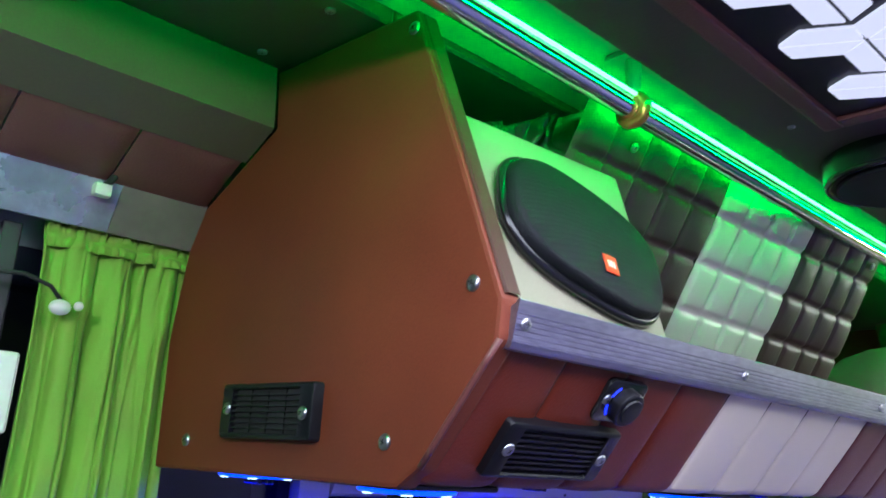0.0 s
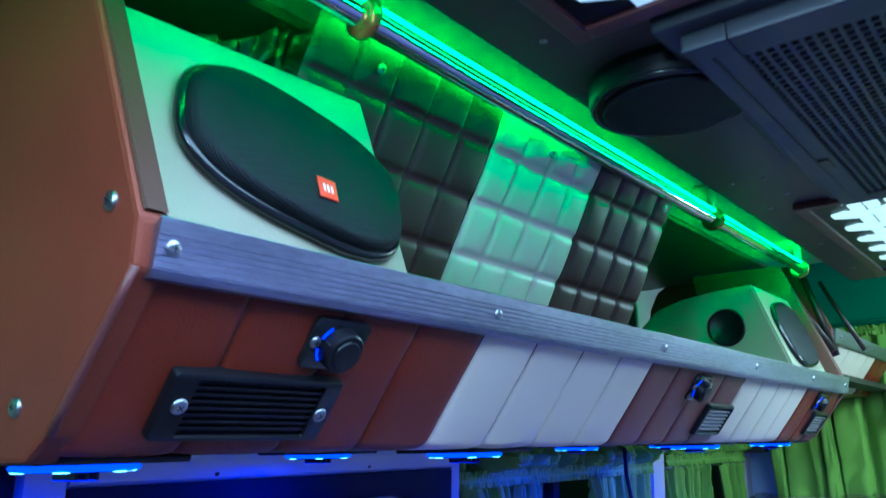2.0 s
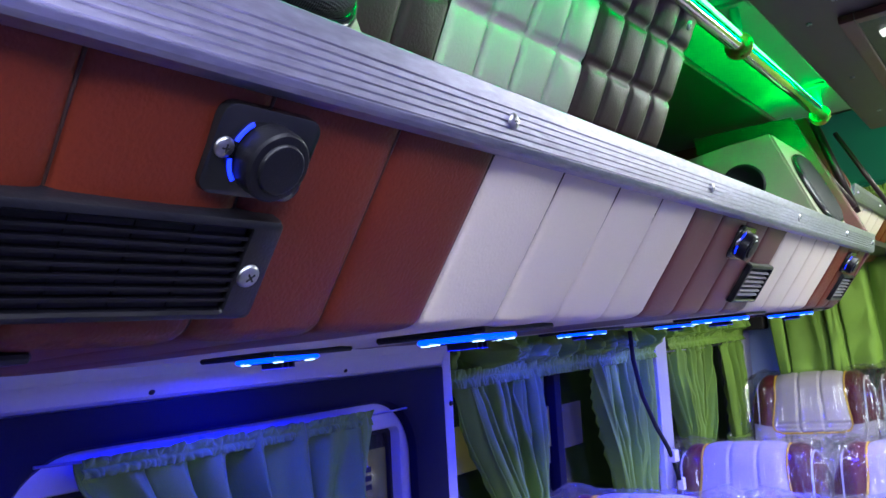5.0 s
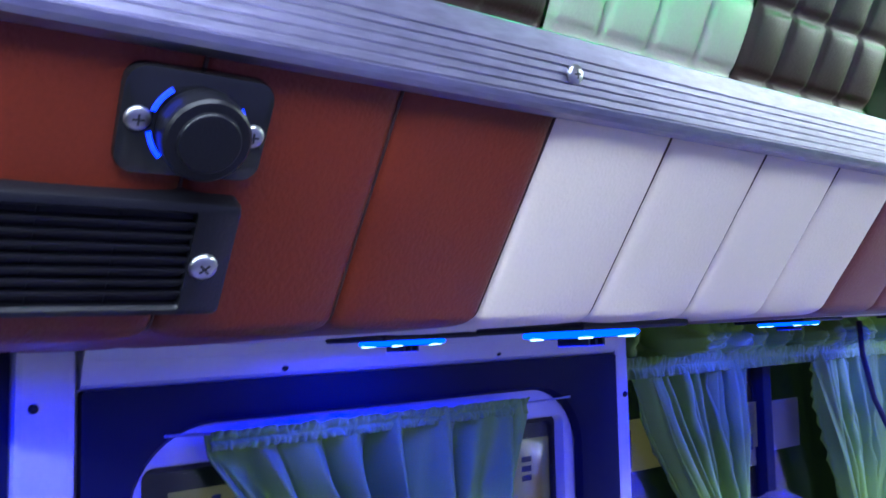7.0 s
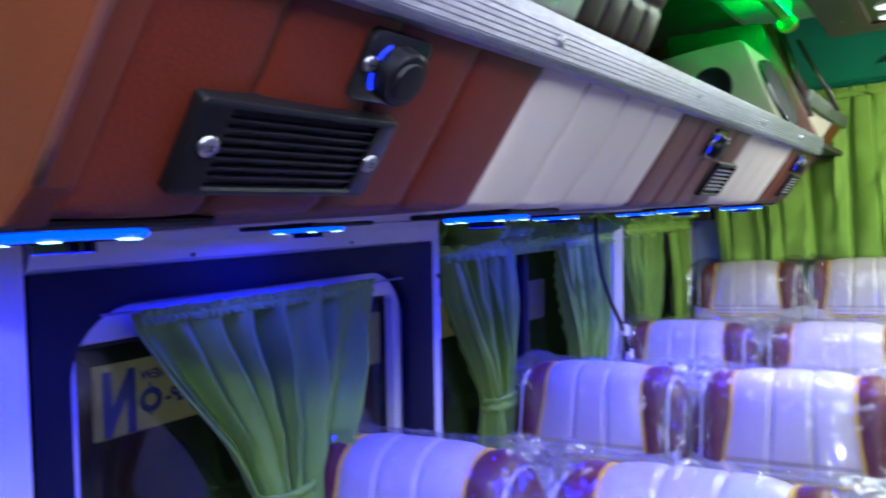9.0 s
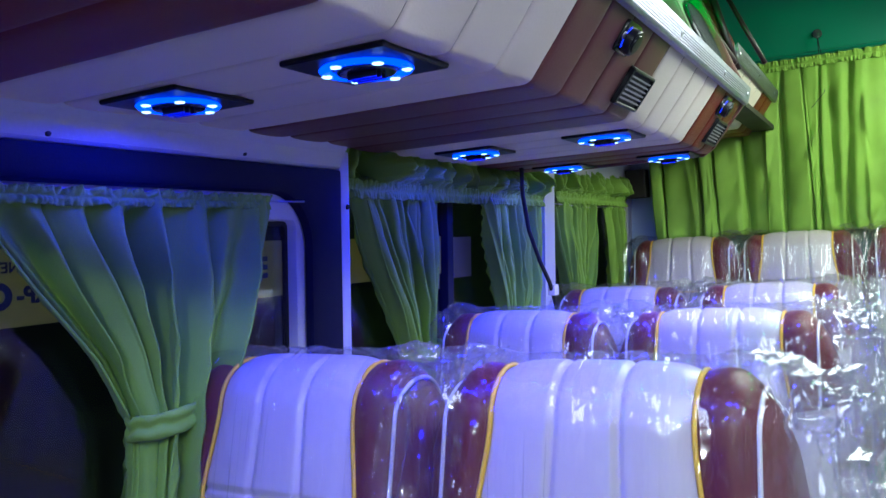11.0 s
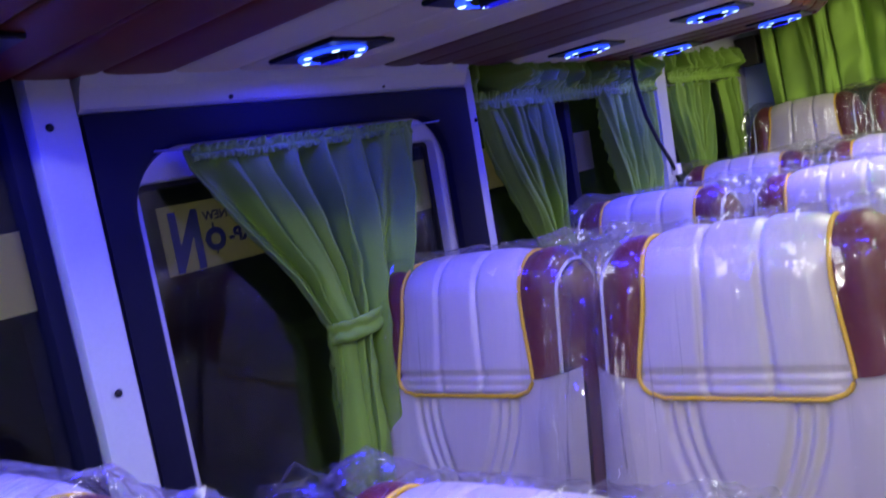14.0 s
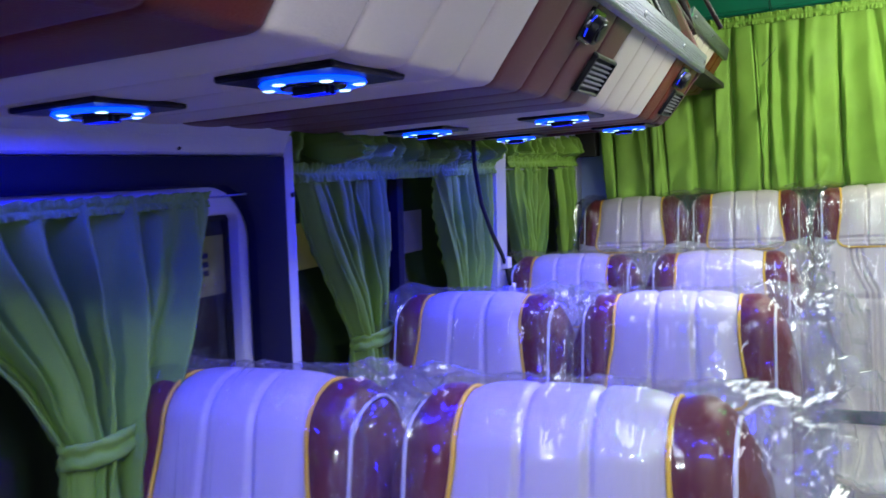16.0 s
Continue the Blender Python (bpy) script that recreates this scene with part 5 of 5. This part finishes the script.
def curtain(name, at, label, folds, rings, mat=CURTAIN, group="window curtains", amp=0.021, axis="y", seed=0.0, nu=190, nv=64, frill=0.0, crisp=0.0):
    """A gathered curtain. rings: (z, low end, high end, depth) from its top to its hem."""
    mid = (rings[0][1] + rings[0][2]) / 2
    ob = thing(name, (at, mid, rings[-1][0]) if axis == "y" else (mid, at, rings[-1][0]), label, "valance" if name == "valance" else "curtain", group)

    def g(u, v):
        t = v * (len(rings) - 1)
        i = min(int(t), len(rings) - 2)
        q = t - i
        z, a, b, d = (rings[i][k] * (1 - q) + rings[i + 1][k] * q for k in range(4))
        wide = b - a
        lean = u * folds + (0.35 - 0.15 * crisp) * noise.noise(Vector((u * 3, v * 1.2, seed + 1)))
        broad = noise.noise(Vector((lean, v * 0.45, seed)))
        narrow = noise.noise(Vector((lean * 2.4 + 7, v * 0.8, seed + 3)))
        ridge = 0.55 - abs(noise.noise(Vector((lean * 1.25 + 3, v * 0.6, seed + 5)))) * 2.2
        pleat = abs(math.sin(math.pi * (lean * 1.1 + 0.8 * noise.noise(Vector((lean * 0.7, v * 0.9, seed + 13)))))) ** 0.55 - 0.65
        crease = 0.7 - 2 * abs(noise.noise(Vector((u * folds * 1.5 + v * 3.5, v * 5, seed + 8))))
        n = noise.noise(Vector((u * 5 + seed, v * 3, seed)))
        gather = (math.sin(folds * 6 * u * math.pi) + 2 * noise.noise(Vector((u * folds * 5, 1, seed)))) * max(0.0, 1 - v * len(rings) * 0.55)
        hem = min(1.0, 9 * u * (1 - u))
        tuck = 0.55 - 1.6 * max(0.0, 1 - abs((lean * 1.15 + 0.8 * noise.noise(Vector((u * folds * 0.6, v * 0.35, seed + 17)))) % 1 - 0.5) / 0.13) ** 1.5
        soft_fold = 1.7 * broad + 0.7 * narrow + 0.5 * ridge + 1.3 * pleat
        sharp_fold = 0.6 * broad + 0.4 * narrow + 0.35 * ridge + 0.25 * pleat - 0.5 * tuck
        off = amp * d * (soft_fold * (1 - crisp) + sharp_fold * crisp) + 0.0065 * d * crease * hem + 0.002 * gather
        along = a + wide * u + 0.7 * amp * d * noise.noise(Vector((lean * 1.6 + 11, v * 0.6, seed + 9)))
        zz = z + frill * (0.008 * broad * v + 0.005 * n + 0.002 * gather)
        return Vector((at + off, along, zz)) if axis == "y" else Vector((along, at + off, zz))
    thicken(grid("cloth", nu, nv, g, mat, ob), 0.0022)
    return ob


def tie_band(z, y0, y1, x, parent):
    """A twisted cloth band round a curtain, with its knot."""
    mid, half = (y0 + y1) / 2, (y1 - y0) / 2

    def g(u, v):
        a = 2 * math.pi * u
        roll = 0.0025 * math.sin(v * math.pi * 3 + 2 * noise.noise(Vector((math.cos(a) * 2, math.sin(a) * 2, z))))
        r = 1.02 + 0.05 * math.sin(math.pi * v)
        return (x + (0.033 * r + roll) * math.sin(a), mid + (half * r + roll) * math.cos(a), z + 0.015 - 0.030 * v + 0.10 * half * math.cos(a) + 0.002 * noise.noise(Vector((a * 2, v * 3, z))))
    return thicken(grid("tie_band", 72, 12, g, CURTAIN, parent, "twisted lime cloth tie"), 0.003)


LEANING[0] = True
CX = -0.522
c1 = curtain("curtain", CX, "lime green curtain gathered by a tie at the window", 6.0,
             [(1.450, 0.362, 0.795, 0.22), (1.425, 0.368, 0.793, 0.4), (1.34, 0.432, 0.752, 1.0), (1.25, 0.508, 0.694, 1.0), (1.168, 0.556, 0.642, 1.0), (1.08, 0.555, 0.619, 1.0), (0.95, 0.543, 0.608, 1.1), (0.70, 0.53, 0.61, 1.2)], seed=1.0, frill=0.5, amp=0.036, nu=230)
tie_band(1.168, 0.553, 0.645, CX, c1)
heading(0.364, 0.795, 1.440, CX, 1.0, c1, 0.020)
wire1 = thing("curtain_wire", (CX, 0.6, 1.444), "thin steel curtain wire", "curtain wire", "curtain wires")
tube("wire", [(CX, 0.322, 1.452), (CX + 0.003, 0.6, 1.440), (CX, 0.882, 1.446)], 0.0016, SCREW, wire1, seg=6)

C2 = -0.566
SIDE = [("lime green curtain tied at the wide side window", 11.0, 2.0,
         [(1.475, 1.085, 1.375, 0.6), (1.455, 1.085, 1.375, 0.8), (1.36, 1.125, 1.37, 1.0), (1.25, 1.195, 1.362, 1.0), (1.15, 1.25, 1.355, 0.75), (1.05, 1.24, 1.37, 1.0), (0.7, 1.23, 1.38, 1.2)], (1.15, 1.248, 1.357)),
        ("lime green curtain hanging beside the pillar", 10.0, 3.0,
         [(1.48, 1.58, 1.93, 0.6), (1.455, 1.58, 1.93, 0.8), (1.36, 1.605, 1.93, 1.0), (1.25, 1.65, 1.925, 1.0), (1.15, 1.69, 1.90, 0.8), (0.7, 1.69, 1.91, 1.0)], None),
        ("lime green curtain tied at the rear side window", 10.0, 4.0,
         [(1.475, 2.06, 2.385, 0.6), (1.455, 2.06, 2.385, 0.8), (1.36, 2.08, 2.37, 1.0), (1.25, 2.14, 2.335, 1.0), (1.165, 2.18, 2.31, 0.7), (0.7, 2.17, 2.32, 1.0)], (1.165, 2.178, 2.312)),
        ("narrow lime green curtain at the rear corner", 7.0, 5.0,
         [(1.475, 2.51, 2.725, 0.6), (1.455, 2.51, 2.725, 0.8), (1.3, 2.55, 2.725, 1.0), (1.15, 2.60, 2.72, 0.8), (0.7, 2.59, 2.725, 1.0)], (1.155, 2.598, 2.722))]
for label, folds, seed, rings, tie in SIDE:
    c = curtain("curtain", C2, label, folds, rings, seed=seed, amp=0.024)
    heading(rings[0][1], rings[0][2], rings[0][0] - 0.002, C2, seed, c)
    if tie:
        tie_band(*tie, C2, c)
for label, y0, y1, top, seed, nu in (("gathered lime green valance above the side window", 1.03, 1.935, 1.552, 6.0, 460), ("gathered lime green valance at the rear window", 2.035, 2.73, 1.575, 7.0, 320)):
    low = 1.484 if y0 < 2 else 1.497
    v = curtain("valance", C2 + 0.006, label, 26.0 * (y1 - y0), [(top, y0, y1, 0.5), (top - 0.015, y0, y1, 1.0), (1.515, y0, y1, 1.5), (low + 0.012, y0, y1, 1.3), (low, y0, y1, 0.5)], group="valances", seed=seed, nu=nu, frill=0.8, amp=0.030)
    heading(y0, y1, low - 0.004, C2 + 0.010, seed, v, 0.034)
for y0, y1 in ((1.005, 1.955), (1.96, 2.735)):
    wr = thing("curtain_wire", (-0.56, (y0 + y1) / 2, 1.468), "thin steel curtain wire", "curtain wire", "curtain wires")
    tube("wire", [(-0.55, y0, 1.470), (-0.557, (y0 + y1) / 2, 1.464), (-0.55, y1, 1.472)], 0.0018, SCREW, wr, seg=6)
LEANING[0] = False
# rear curtain
cr = curtain("curtain", 2.742, "wide lime green curtain across the rear window", 15.0,
        [(1.905, -0.47, 1.1, 0.4), (1.885, -0.47, 1.1, 0.6), (1.75, -0.47, 1.1, 1.4), (1.6, -0.465, 1.1, 1.8), (1.45, -0.46, 1.1, 2.0), (1.345, -0.455, 1.1, 2.2)], axis="x", amp=0.023, seed=8.0, nu=420, nv=50, frill=0.9, crisp=1.0)
heading(-0.47, 1.1, 1.900, 2.742, 8.0, cr, 0.034, True)
# front curtain
c0 = curtain("curtain", -0.497, "bright lime green curtain at the front window", 7.0,
             [(1.782, -0.187, -0.022, 0.5), (1.755, -0.187, -0.022, 0.8), (1.65, -0.185, -0.022, 1.0), (1.45, -0.183, -0.022, 1.1), (1.2, -0.18, -0.022, 1.2)], seed=9.0, nu=130, frill=0.15, amp=0.009)
heading(-0.187, -0.022, 1.770, -0.497, 9.0, c0, 0.026)

# small fitting with loose wires on the panel above the rear curtain
hook = thing("wall_hook", (0.089, 2.835, 2.0), "small metal fitting with thin loose wires", "fitting")
part("plate", disc_bm(0.014, 0.006, Matrix.Translation((0.089, 2.836, 2.003)) @ Matrix.Rotation(radians(90), 4, "X"), seg=20, bevel=0.001), SCREW, hook)
tube("hook_arm", [(0.089, 2.832, 2.003), (0.089, 2.818, 1.996), (0.090, 2.812, 1.983)], 0.003, SCREW, hook, seg=8)
tube("wire", [(0.090, 2.812, 1.983), (0.092, 2.80, 1.93), (0.103, 2.79, 1.872), (0.135, 2.785, 1.838), (0.171, 2.785, 1.832)], 0.0013, RUBBER, hook, "thin black wire", seg=6)
tube("wire", [(0.090, 2.812, 1.983), (0.100, 2.80, 1.92), (0.118, 2.785, 1.86), (0.105, 2.735, 1.79), (0.067, 2.73, 1.745)], 0.0011, RUBBER, hook, "thin black wire", seg=6)

# loose cable with connectors hanging at the pillar
cab = thing("hanging_cable", (-0.47, 1.72, 1.22), "black cable with white connectors hanging from the rack", "cable")
pts = [(-0.45, 1.55, 1.531), (-0.453, 1.556, 1.47), (-0.455, 1.585, 1.39), (-0.452, 1.63, 1.32), (-0.45, 1.68, 1.265), (-0.45, 1.705, 1.225), (-0.45, 1.72, 1.19)]
tube("cable", pts, 0.005, RUBBER, cab, seg=8)
bm = box_bm(-0.459, -0.441, 1.688, 1.716, 1.232, 1.258, bevel=0.003)
part("connector", bm, PIPING_WHITE, cab, "white plastic connector")
bm = box_bm(-0.457, -0.443, 1.722, 1.740, 1.165, 1.192, bevel=0.003)
part("connector", bm, PIPING_WHITE, cab, "white plastic connector")

# things beside the front window
structure(part("window_frame", box_bm(-0.535, -0.522, -0.42, -0.230, 1.2, 1.772, bevel=0.004), WHITE_PAINT), "pale painted metal panel beside the front window post", "frame")
tagged(part("window_post", box_bm(-0.515, -0.500, -0.226, -0.207, 1.2, 1.775, bevel=0.002), BLACK), "black post beside the front curtain", "post")
tagged(part("plastic_guard", box_bm(-0.492, -0.484, -0.222, -0.190, 1.56, 1.64, bevel=0.006, seg=3), PIPING_WHITE), "white plastic guard beside the front curtain", "guard")
bulb = thing("wired_bulb", (-0.465, -0.17, 1.69), "small white bulb on a black wire by the curtain", "bulb")
tube("wire", [(-0.47, -0.30, 1.70), (-0.465, -0.24, 1.714), (-0.463, -0.205, 1.716), (-0.462, -0.18, 1.708), (-0.462, -0.168, 1.695)], 0.0022, RUBBER, bulb, seg=8)
bm = bmesh.new()
bmesh.ops.create_uvsphere(bm, u_segments=16, v_segments=10, radius=0.009, matrix=Matrix.Translation((-0.462, -0.168, 1.688)) @ Matrix.Diagonal((1, 1.2, 0.9, 1)))
part("bulb_cap", bm, PIPING_WHITE, bulb, smooth=True)
bm = bmesh.new()
bmesh.ops.create_uvsphere(bm, u_segments=12, v_segments=8, radius=0.005, matrix=Matrix.Translation((-0.462, -0.150, 1.692)))
part("bulb_tip", bm, PIPING_WHITE, bulb, smooth=True)
clip = thing("spring_clip", (-0.44, -0.155, 1.825), "small dark spring clip on the metal strip", "clip")
tube("clip_arm", [(-0.425, -0.135, 1.852), (-0.438, -0.142, 1.835), (-0.447, -0.15, 1.82)], 0.004, RUBBER, clip, seg=8)
part("clip_jaw", box_bm(-0.452, -0.438, -0.162, -0.144, 1.808, 1.822, bevel=0.004, seg=2), PIPING_WHITE, clip, "pale clip jaw")
